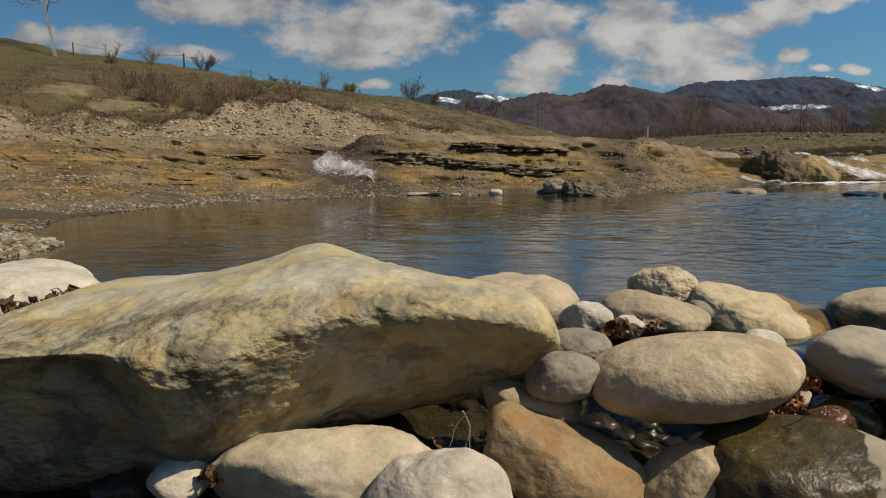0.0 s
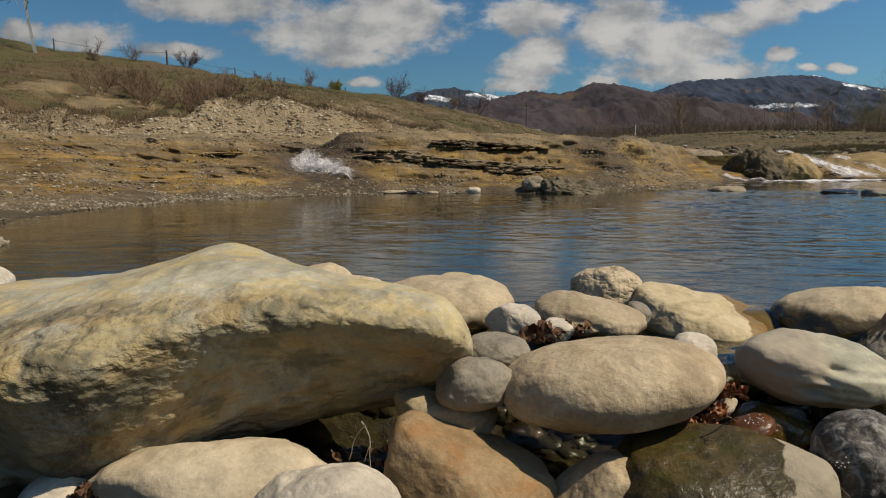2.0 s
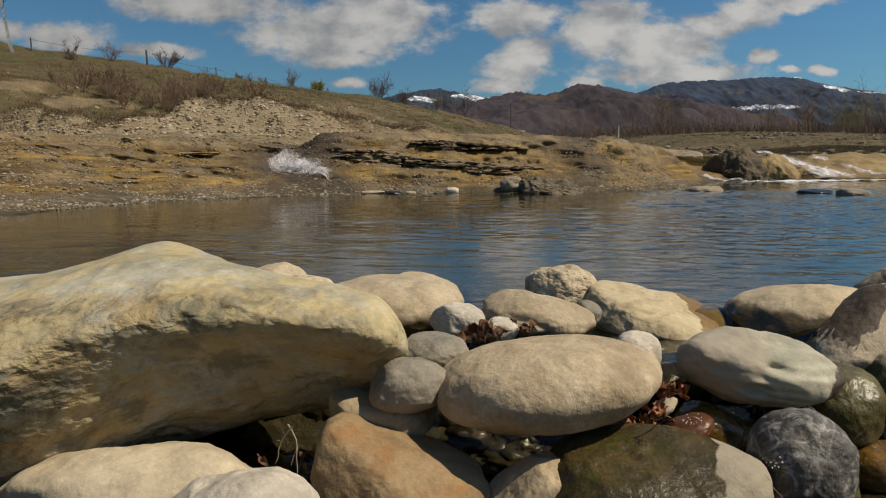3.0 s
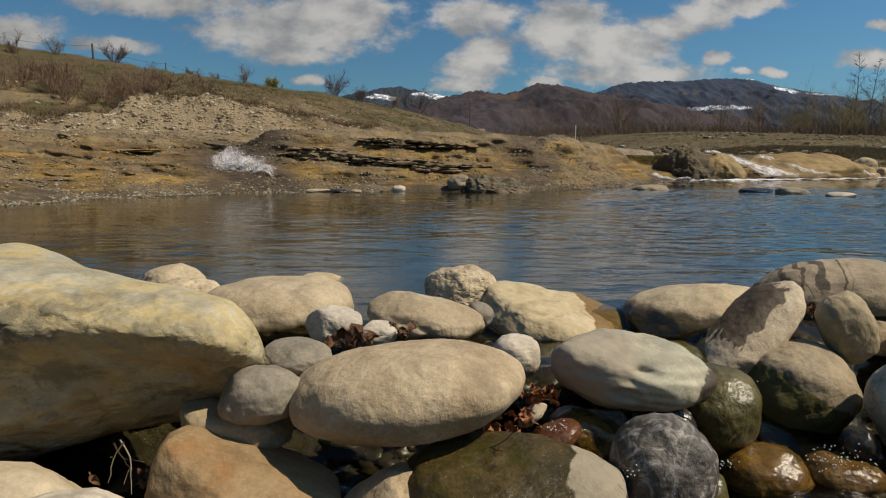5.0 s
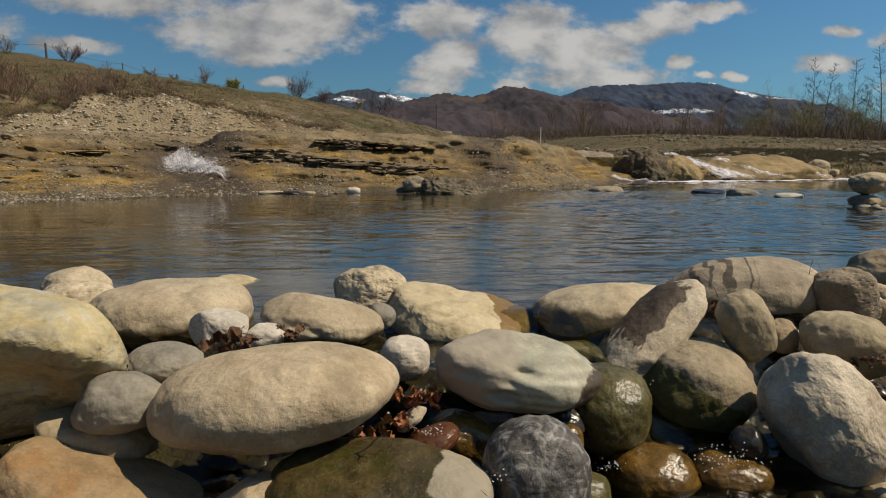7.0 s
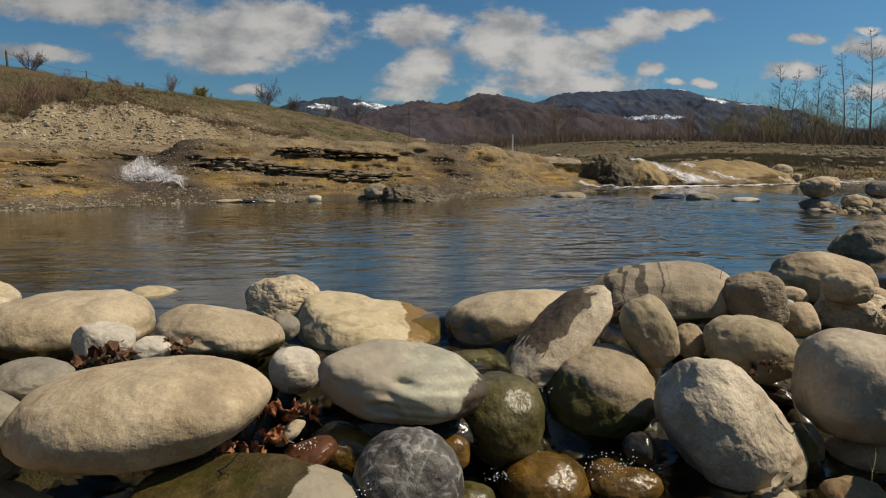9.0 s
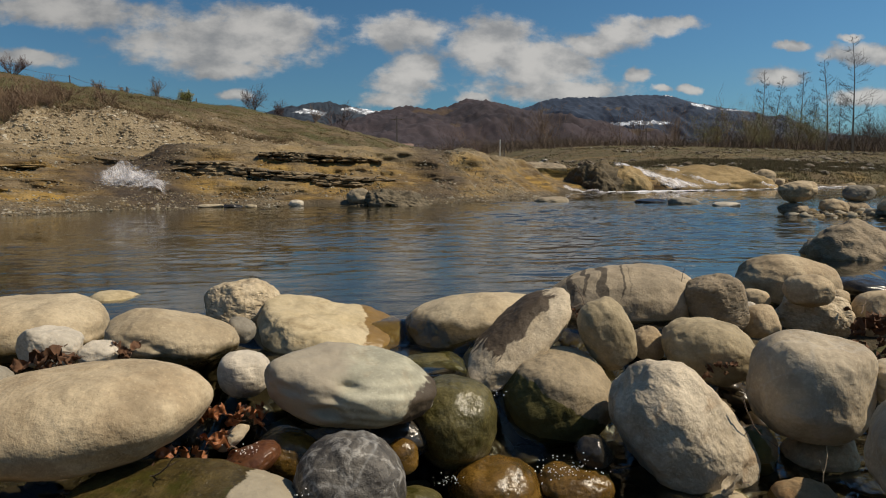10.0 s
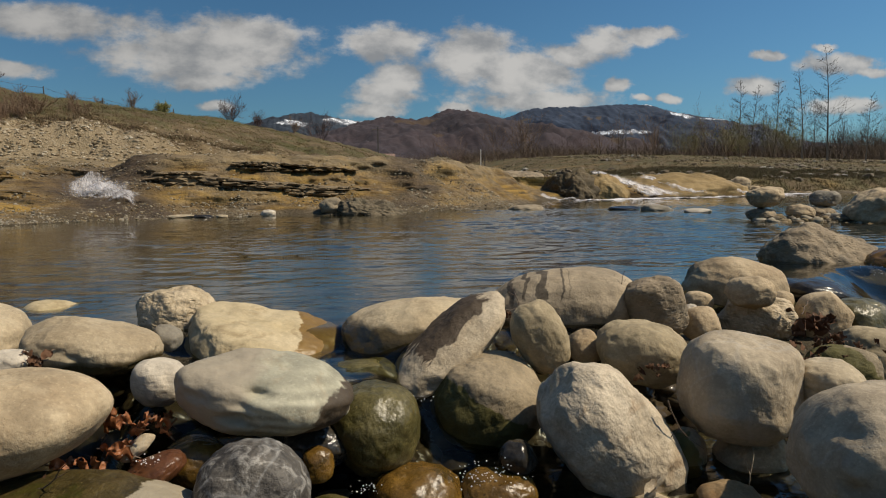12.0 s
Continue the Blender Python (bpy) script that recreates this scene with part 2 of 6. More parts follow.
    if dry:
        (dx, dy, dz), lo, tone = dry
        along = N.add("ShaderNodeVectorMath", {0: N.vec("ADD", pos, N.vec("MULTIPLY", N.vec("SUBTRACT", N.add("ShaderNodeTexNoise", {"Vector": pos, "Scale": 16.0, "Detail": 5.0}).outputs[1], (0.5, 0.5, 0.5)), (0.10, 0.10, 0.10))),
                                                 1: (dx, dy, dz)}, operation="DOT_PRODUCT").outputs["Value"]
        d = N.span(along, lo - dry_edge, lo + dry_edge)
        col = N.mix(d, col, N.mix(mid, tuple(c * 0.8 for c in tone), tone))
        r = N.math("ADD", N.math("MULTIPLY", N.math("SUBTRACT", 1.0, d), r), N.math("MULTIPLY", d, 0.85))
    lumps = N.noise(N.vec("ADD", p, (1.0, 4.0, 2.0)), 19.0, 3.0, 0.5)
    height = N.math("ADD", height, N.math("MULTIPLY", lumps, 1.1))
    finish(N, col, r, height, min(1.0, bump * 1.25), 0.007)
    return m




def boulder_material():
    """Pale worn limestone with soft yellow lichen, ochre and black growth on its broken front; shade of the overhang is
    painted there too.
    """
    m, N = material("boulder_stone")
    pos = N.add("ShaderNodeTexCoord").outputs["Object"]
    sp = N.add("ShaderNodeSeparateXYZ", {0: pos})
    broad = N.noise(pos, 5.0, 5.0, 0.6, 0.5)
    col = N.mix(N.span(broad, 0.35, 0.65), (0.31, 0.285, 0.20), (0.47, 0.44, 0.335))
    lichen = N.span(N.noise(N.vec("ADD", pos, (3.0, 1.0, 0.0)), 6.5, 5.0, 0.62, 0.7), 0.40, 0.60)
    col = N.mix(N.math("MULTIPLY", lichen, 0.72), col, (0.52, 0.39, 0.145))
    green = N.span(N.noise(N.vec("ADD", pos, (2.0, 6.0, 4.0)), 11.0, 6.0, 0.66, 0.5), 0.50, 0.66)
    col = N.mix(N.math("MULTIPLY", green, 0.42), col, (0.25, 0.22, 0.14))
    flow = N.noise(N.vec("MULTIPLY", N.vec("ADD", pos, (1.0, 0.0, 2.0)), (1.0, 1.0, 2.6)), 7.0, 6.0, 0.62, 1.6)
    col = N.mix(N.math("MULTIPLY", N.span(N.math("ABSOLUTE", N.math("SUBTRACT", flow, 0.5)), 0.03, 0.0), 0.22), col, (0.58, 0.55, 0.46))
    # mask of the front and lower side, for growth and painted shade
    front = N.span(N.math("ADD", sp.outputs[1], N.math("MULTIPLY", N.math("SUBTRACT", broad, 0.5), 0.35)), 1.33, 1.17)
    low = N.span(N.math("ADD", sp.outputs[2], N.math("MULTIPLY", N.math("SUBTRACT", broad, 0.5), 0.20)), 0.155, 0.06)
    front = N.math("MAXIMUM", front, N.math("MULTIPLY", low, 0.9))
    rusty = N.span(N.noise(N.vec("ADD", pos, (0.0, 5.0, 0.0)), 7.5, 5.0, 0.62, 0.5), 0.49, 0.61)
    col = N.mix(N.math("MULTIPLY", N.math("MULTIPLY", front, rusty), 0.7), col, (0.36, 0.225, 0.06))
    # darker tone all over the mask: part of the overhang's shade as colour
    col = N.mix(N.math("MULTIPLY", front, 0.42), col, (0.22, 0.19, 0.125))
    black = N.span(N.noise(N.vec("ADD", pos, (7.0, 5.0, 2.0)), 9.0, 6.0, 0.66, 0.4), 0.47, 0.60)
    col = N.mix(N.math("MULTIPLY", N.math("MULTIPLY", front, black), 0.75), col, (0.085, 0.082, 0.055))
    fine, mid = N.noise(pos, 120.0, 4.0, 0.65), N.noise(pos, 34.0, 6.0, 0.65)
    k = N.math("ADD", 1.0, N.math("ADD", N.math("MULTIPLY", N.math("SUBTRACT", fine, 0.5), 0.5), N.math("MULTIPLY", N.math("SUBTRACT", mid, 0.5), 0.45)))
    col = N.mix(1.0, col, N.add("ShaderNodeCombineXYZ", {0: k, 1: k, 2: k}).outputs[0], "MULTIPLY")
    chips = N.span(N.noise(N.vec("MULTIPLY", pos, (1.0, 1.0, 1.4)), 17.0, 4.0, 0.55), 0.36, 0.62)
    pit = N.span(N.add("ShaderNodeTexVoronoi", {"Vector": N.vec("MULTIPLY", pos, (1.0, 1.0, 1.5)), "Scale": 34.0}).outputs[0], 0.05, 0.5)
    h = N.math("ADD", N.math("ADD", N.math("MULTIPLY", mid, 0.5), N.math("MULTIPLY", fine, 0.10)), N.math("MULTIPLY", N.math("ADD", N.math("MULTIPLY", chips, 1.0), N.math("MULTIPLY", pit, 0.5)), N.math("ADD", 0.18, front)))
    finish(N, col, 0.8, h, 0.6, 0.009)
    return m


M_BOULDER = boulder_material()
M_PALE = stone_material("pale_sandstone", (0.40, 0.35, 0.26), (0.54, 0.49, 0.39), None, 0, 5.0, 0.28, bump=0.35)
M_OVAL = stone_material("gritty_sandstone", (0.39, 0.32, 0.22), (0.53, 0.46, 0.34), (0.36, 0.26, 0.15), 0.4, 9.0, 0.36, bump=0.55, grain=120.0)
M_WHITE = stone_material("white_limestone", (0.46, 0.44, 0.40), (0.62, 0.59, 0.53), (0.38, 0.33, 0.26), 0.3, 9.0, 0.28, bump=0.45, pits=0.15)
M_GREY = stone_material("grey_stone", (0.19, 0.18, 0.155), (0.29, 0.275, 0.235), None, 0, 6.0, 0.35, bump=0.4)
M_BROWN = stone_material("brown_ironstone", (0.22, 0.15, 0.078), (0.34, 0.26, 0.155), (0.30, 0.145, 0.045), 0.65, 6.0, 0.35, bump=0.5)
M_OLIVE = stone_material("olive_stone", (0.29, 0.25, 0.165), (0.43, 0.375, 0.265), (0.16, 0.13, 0.07), 0.5, 8.0, 0.35, bump=0.4)
M_TAN = stone_material("tan_stone", (0.36, 0.29, 0.195), (0.50, 0.425, 0.305), (0.22, 0.17, 0.10), 0.4, 8.0, 0.4, bump=0.5)
M_TAN_WET = stone_material("tan_stone_at_water", (0.38, 0.32, 0.225), (0.51, 0.45, 0.34), None, 0, 6.0, 0.4, bump=0.5, wet_line=0.004)
M_CREAM = stone_material("cream_stone_at_water", (0.42, 0.35, 0.24), (0.54, 0.48, 0.36), None, 0, 5.0, 0.35, bump=0.45, wet_line=0.022)
M_YELLOW = stone_material("yellow_slab_stone", (0.46, 0.395, 0.255), (0.57, 0.505, 0.36), (0.20, 0.13, 0.05), 0.5, 6.0, 0.25, bump=0.3, damp=((1.0, 0.25, -0.35), 0.085, 0.60), damp_tone=((0.15, 0.085, 0.016), (0.30, 0.18, 0.045)), damp_gloss=0.4)
M_ROCKY = stone_material("rough_rock", (0.44, 0.375, 0.27), (0.60, 0.53, 0.41), (0.24, 0.18, 0.10), 0.6, 14.0, 0.4, bump=0.75, pits=0.4)
M_STRIPED = stone_material("banded_stone", (0.40, 0.41, 0.34), (0.54, 0.55, 0.47), (0.31, 0.235, 0.14), 0.5, 7.0, 0.26, bump=0.32, bands=0.5, band_scale=17.0, band_turn=1.3, damp=((0.75, 0.0, -0.6), 0.090, 0.127), dry=((-1.0, 0.0, 0.3), 0.03, (0.40, 0.345, 0.255)), dry_edge=0.03)
M_WETSLANT = stone_material("half_wet_stone", (0.38, 0.33, 0.25), (0.54, 0.49, 0.40), (0.25, 0.20, 0.14), 0.4, 8.0, 0.4, bump=0.6, damp=((-0.05, 0.25, 1.0), 0.020, 0.30), reach=(-0.09, 0.15))
M_STRIPEBACK = stone_material("stained_stone", (0.30, 0.26, 0.195), (0.43, 0.375, 0.29), None, 0, 7.0, 0.35, bump=0.5, drips=(0.018, 0.02))
M_GREYBIG = stone_material("grey_brown_stone", (0.21, 0.18, 0.125), (0.36, 0.31, 0.225), (0.11, 0.09, 0.06), 0.5, 9.0, 0.35, bump=0.5, pits=0.15, wet_line=-0.20, damp=((-0.86, -0.1, -0.5), -0.012, 0.60), damp_tone=((0.050, 0.046, 0.010), (0.14, 0.12, 0.026)), damp_gloss=0.45)
M_WETGREEN = stone_material("wet_green_stone", (0.12, 0.115, 0.045), (0.23, 0.21, 0.09), (0.07, 0.06, 0.02), 0.6, 12.0, 0.8, bump=0.5, grain=170.0, wet=0.6, rough=0.55, moss=0.25)
M_MARBLE = stone_material("dark_veined_stone", (0.040, 0.038, 0.037), (0.115, 0.11, 0.103), (0.40, 0.38, 0.34), 0.75, 21.0, 0.6, bump=0.7, veins=0.2, rough=0.6, stain_at=0.50)
M_MOSSY = stone_material("mossy_slab_stone", (0.055, 0.045, 0.016), (0.12, 0.095, 0.035), (0.14, 0.10, 0.03), 0.5, 14.0, 1.0, bump=0.55, grain=150.0, moss=0.45, wet=0.5, rough=0.6, dry=((1.0, -0.25, -0.1), 0.105, (0.36, 0.31, 0.22)))
M_PIT = stone_material("pitted_white_stone", (0.43, 0.385, 0.31), (0.62, 0.57, 0.48), (0.30, 0.20, 0.11), 0.6, 7.0, 0.4, bump=0.75, pits=0.1)
M_VEIN = stone_material("smooth_grey_stone", (0.36, 0.315, 0.245), (0.51, 0.46, 0.37), (0.27, 0.22, 0.15), 0.35, 6.0, 0.36, bump=0.4, veins=0.14)
M_WETBROWN = stone_material("wet_brown_stone", (0.16, 0.095, 0.020), (0.30, 0.185, 0.045), (0.05, 0.04, 0.01), 0.7, 11.0, 0.7, bump=0.42, grain=170.0, wet=0.7, rough=0.5)
M_DARKWET = stone_material("wet_dark_stone", (0.05, 0.05, 0.05), (0.11, 0.105, 0.095), None, 0, 9.0, 0.4, bump=0.3, wet=0.9, rough=0.5)
M_REDWET = stone_material("wet_red_stone", (0.11, 0.045, 0.022), (0.19, 0.085, 0.042), (0.08, 0.05, 0.02), 0.5, 14.0, 0.5, bump=0.3, wet=0.4, rough=0.5)
M_BEDCOBBLE = stone_material("bed_cobble", (0.06, 0.05, 0.035), (0.15, 0.12, 0.08), (0.05, 0.045, 0.02), 0.5, 9.0, 0.5, bump=0.16, wet=0.7, rough=0.6)
M_DARKBACK = stone_material("dark_rock", (0.21, 0.175, 0.125), (0.35, 0.295, 0.215), (0.09, 0.08, 0.06), 0.6, 5.0, 0.4, bump=0.7, pits=0.4)
M_SHOREROCK = stone_material("shore_rock", (0.24, 0.21, 0.155), (0.36, 0.32, 0.25), (0.12, 0.10, 0.06), 0.5, 3.0, 0.4, bump=0.7, grain=60.0)
M_SILTROCK = stone_material("silt_rock", (0.25, 0.18, 0.075), (0.35, 0.265, 0.13), (0.11, 0.09, 0.04), 0.5, 1.5, 0.4, bump=0.7, grain=40.0, bands=0.2, band_scale=1.6)

M_LEDGE = stone_material("dark_layered_rock", (0.145, 0.118, 0.076), (0.28, 0.22, 0.14), (0.32, 0.24, 0.13), 0.5, 2.5, 0.5, bump=0.9, grain=45.0, bands=0.6, band_scale=9.0)
M_HEAP = stone_material("weathered_heap_rock", (0.10, 0.085, 0.055), (0.22, 0.185, 0.13), (0.07, 0.06, 0.035), 0.6, 3.5, 0.5, bump=0.9, grain=60.0, bands=0.4, band_scale=7.0)
M_DARKSILT = stone_material("dark_silt_rock", (0.055, 0.044, 0.024), (0.12, 0.093, 0.05), (0.16, 0.12, 0.06), 0.4, 1.4, 0.4, bump=0.8, grain=40.0)


def plain_material(name, a, b, scale=8.0, rough=0.8, bump=0.3, dist=0.01, **more):
    m, N = material(name)
    pos = N.add("ShaderNodeTexCoord").outputs["Object"]
    n1, n2 = N.noise(pos, scale, 5.0, 0.6), N.noise(pos, scale * 9, 3.0)
    both = N.math("ADD", N.math("MULTIPLY", n1, 0.5), N.math("MULTIPLY", n2, 0.5))
    finish(N, N.mix(N.span(both, 0.35, 0.65), a, b), rough, both, bump, dist, **more)
    return m


def island_material(name, cols, rough=0.85):
    """Many small pieces in one mesh, each with its own tone."""
    m, N = material(name)
    g = N.add("ShaderNodeNewGeometry")
    ramp = N.add("ShaderNodeValToRGB", {0: g.outputs["Random Per Island"]})
    ramp.color_ramp.interpolation = "CONSTANT"
    while len(ramp.color_ramp.elements) < len(cols):
        ramp.color_ramp.elements.new(0.5)
    for n, (e, c) in enumerate(zip(ramp.color_ramp.elements, cols)):
        e.position, e.color = n / len(cols), (*c, 1)
    pos = N.add("ShaderNodeTexCoord").outputs["Object"]
    n1 = N.noise(pos, 40.0, 4.0)
    k = N.span(n1, 0.2, 0.8, 0.7, 1.3)
    col = N.mix(1.0, ramp.outputs[0], N.add("ShaderNodeCombineXYZ", {0: k, 1: k, 2: k}).outputs[0], "MULTIPLY")
    finish(N, col, rough, n1, 0.3, 0.01)
    return m


M_PEBBLE = island_material("pebbles", [(0.225, 0.180, 0.115), (0.165, 0.125, 0.072), (0.285, 0.245, 0.170), (0.130, 0.105, 0.070), (0.205, 0.150, 0.075), (0.34, 0.305, 0.235)])
M_RUBBLE = island_material("rubble", [(0.32, 0.255, 0.165), (0.40, 0.335, 0.235), (0.24, 0.185, 0.11), (0.46, 0.40, 0.30), (0.28, 0.21, 0.125)])
M_BANKRUBBLE = island_material("bank_rubble", [(0.13, 0.10, 0.065), (0.19, 0.155, 0.11), (0.09, 0.072, 0.045), (0.30, 0.275, 0.23), (0.15, 0.11, 0.065), (0.11, 0.085, 0.05)])
M_DRYGRASS = island_material("dry_grass", [(0.15, 0.10, 0.04), (0.20, 0.14, 0.06), (0.11, 0.075, 0.03), (0.09, 0.09, 0.025), (0.17, 0.10, 0.045)])
M_BANKGRASS = island_material("bank_grass", [(0.10, 0.085, 0.03), (0.15, 0.11, 0.046), (0.085, 0.08, 0.025), (0.075, 0.055, 0.026), (0.12, 0.08, 0.037)])
M_WEED = island_material("brown_weeds", [(0.12, 0.075, 0.04), (0.17, 0.11, 0.055), (0.09, 0.055, 0.032), (0.20, 0.145, 0.075), (0.09, 0.08, 0.03)])
M_FARWOOD = island_material("far_brown_wood", [(0.10, 0.068, 0.046), (0.13, 0.088, 0.054), (0.08, 0.056, 0.042), (0.15, 0.105, 0.06)])
M_GREENGRASS = island_material("short_grass", [(0.105, 0.104, 0.022), (0.125, 0.11, 0.03), (0.085, 0.086, 0.019), (0.145, 0.105, 0.038)])
M_LEAF = island_material("dead_leaves", [(0.18, 0.09, 0.04), (0.28, 0.155, 0.07), (0.12, 0.058, 0.028), (0.30, 0.19, 0.10)], 0.9)
M_REDLEAF = island_material("wet_red_leaves", [(0.20, 0.06, 0.02), (0.12, 0.035, 0.016), (0.27, 0.10, 0.035), (0.10, 0.05, 0.025)], 0.55)
M_GREENLEAF = island_material("spring_leaves", [(0.25, 0.24, 0.055), (0.30, 0.275, 0.08), (0.20, 0.19, 0.05)], 0.7)
M_DROPS = plain_material("bright_drops", (0.75, 0.75, 0.75), (0.9, 0.9, 0.9), 9.0, 0.1, 0.0)
M_TWIG = plain_material("twig_bark", (0.09, 0.06, 0.04), (0.16, 0.115, 0.08), 30.0)
M_PALETWIG = plain_material("pale_dry_stem", (0.30, 0.24, 0.16), (0.42, 0.36, 0.27), 30.0)
M_SHRUB = plain_material("shrub_bark", (0.13, 0.082, 0.048), (0.21, 0.135, 0.082), 12.0)
M_PURPLE = plain_material("dark_shrub_bark", (0.08, 0.052, 0.048), (0.13, 0.085, 0.075), 12.0)
M_TRUNK = plain_material("tree_bark", (0.035, 0.03, 0.026), (0.08, 0.068, 0.055), 6.0)
M_BIRCH = plain_material("birch_bark", (0.40, 0.38, 0.35), (0.66, 0.64, 0.60), 5.0)
M_BIRCHTWIG = plain_material("birch_twigs", (0.20, 0.17, 0.15), (0.40, 0.37, 0.34), 4.0)
M_POST = plain_material("weathered_wood", (0.06, 0.05, 0.045), (0.12, 0.10, 0.085), 15.0)
M_WIRE = plain_material("rusty_wire", (0.08, 0.06, 0.05), (0.12, 0.10, 0.09), 30.0, 0.5)
M_WALL = plain_material("white_plaster", (0.55, 0.53, 0.49), (0.68, 0.66, 0.61), 2.0)
M_ROOF = plain_material("old_roof", (0.20, 0.13, 0.10), (0.30, 0.20, 0.15), 3.0)
M_DARKPANE = plain_material("dark_pane", (0.02, 0.02, 0.025), (0.04, 0.04, 0.045), 2.0, 0.2)
M_CARPAINT = plain_material("white_car_paint", (0.62, 0.62, 0.62), (0.70, 0.70, 0.70), 2.0, 0.3, 0.0)
M_TYRE = plain_material("tyre_rubber", (0.02, 0.02, 0.02), (0.035, 0.035, 0.035), 9.0)


def foam_material(name, stretch, lo, hi):
    """White water with gaps: streaks along the flow, clear between them."""
    m, N = material(name)
    pos = N.vec("MULTIPLY", N.add("ShaderNodeAttribute", attribute_name="flow").outputs["Vector"], stretch)
    n1, n2 = N.noise(pos, 1.0, 6.0, 0.65, 0.5), N.noise(pos, 5.0, 5.0, 0.7)
    edge = N.add("ShaderNodeAttribute", attribute_name="middle").outputs["Fac"]
    a = N.span(N.math("ADD", N.math("ADD", N.math("MULTIPLY", n1, 0.5), N.math("MULTIPLY", n2, 0.5)), N.math("MULTIPLY", edge, 0.35)), lo, hi)
    finish(N, N.mix(n2, (0.72, 0.69, 0.69), (0.90, 0.87, 0.87)), 0.5, n2, 0.8, 0.03, Alpha=a)
    return m


def water_material(name, ripple, stretch):
    m, N = material(name)
    pos = N.add("ShaderNodeTexCoord").outputs["Object"]
    p = N.vec("MULTIPLY", pos, stretch)
    a = N.noise(p, 2.6, 2.0, 0.5, 0.6)
    b = N.noise(N.vec("ADD", p, (7.0, 3.0, 1.0)), 8.0, 3.0, 0.55, 0.8)
    c = N.noise(N.vec("ADD", p, (1.0, 9.0, 2.0)), 24.0, 2.0, 0.5, 0.4)
    calm = N.span(N.noise(pos, 0.9, 2.0), 0.35, 0.62, 0.25, 1.0)
    h = N.math("ADD", N.math("MULTIPLY", a, 0.8), N.math("ADD", N.math("MULTIPLY", b, 0.5), N.math("MULTIPLY", c, 0.09)))
    h = N.math("MULTIPLY", h, calm)
    normal = N.add("ShaderNodeBump", {"Height": h, "Strength": 1.0, "Distance": ripple}).outputs[0]
    N.add("ShaderNodeOutputMaterial", {0: N.add("ShaderNodeBsdfPrincipled", {"Base Color": (0.17, 0.20, 0.14), "Roughness": 0.01, "IOR": 1.333, "Transmission Weight": 1.0, "Normal": normal})})
    return m


M_FOAM = foam_material("white_water", (1.0, 1.0, 1.0), 0.64, 1.0)
M_RILLFOAM = foam_material("thin_white_water", (1.0, 1.0, 1.0), 0.62, 1.10)
M_FOAMLINE = foam_material("floating_foam", (1.0, 1.0, 1.0), 0.58, 0.85)
M_WATER = water_material("pond_water", 0.0058, (0.8, 1.6, 1.0))
M_STREAM = water_material("stream_water", 0.05, (3.0, 3.0, 3.0))


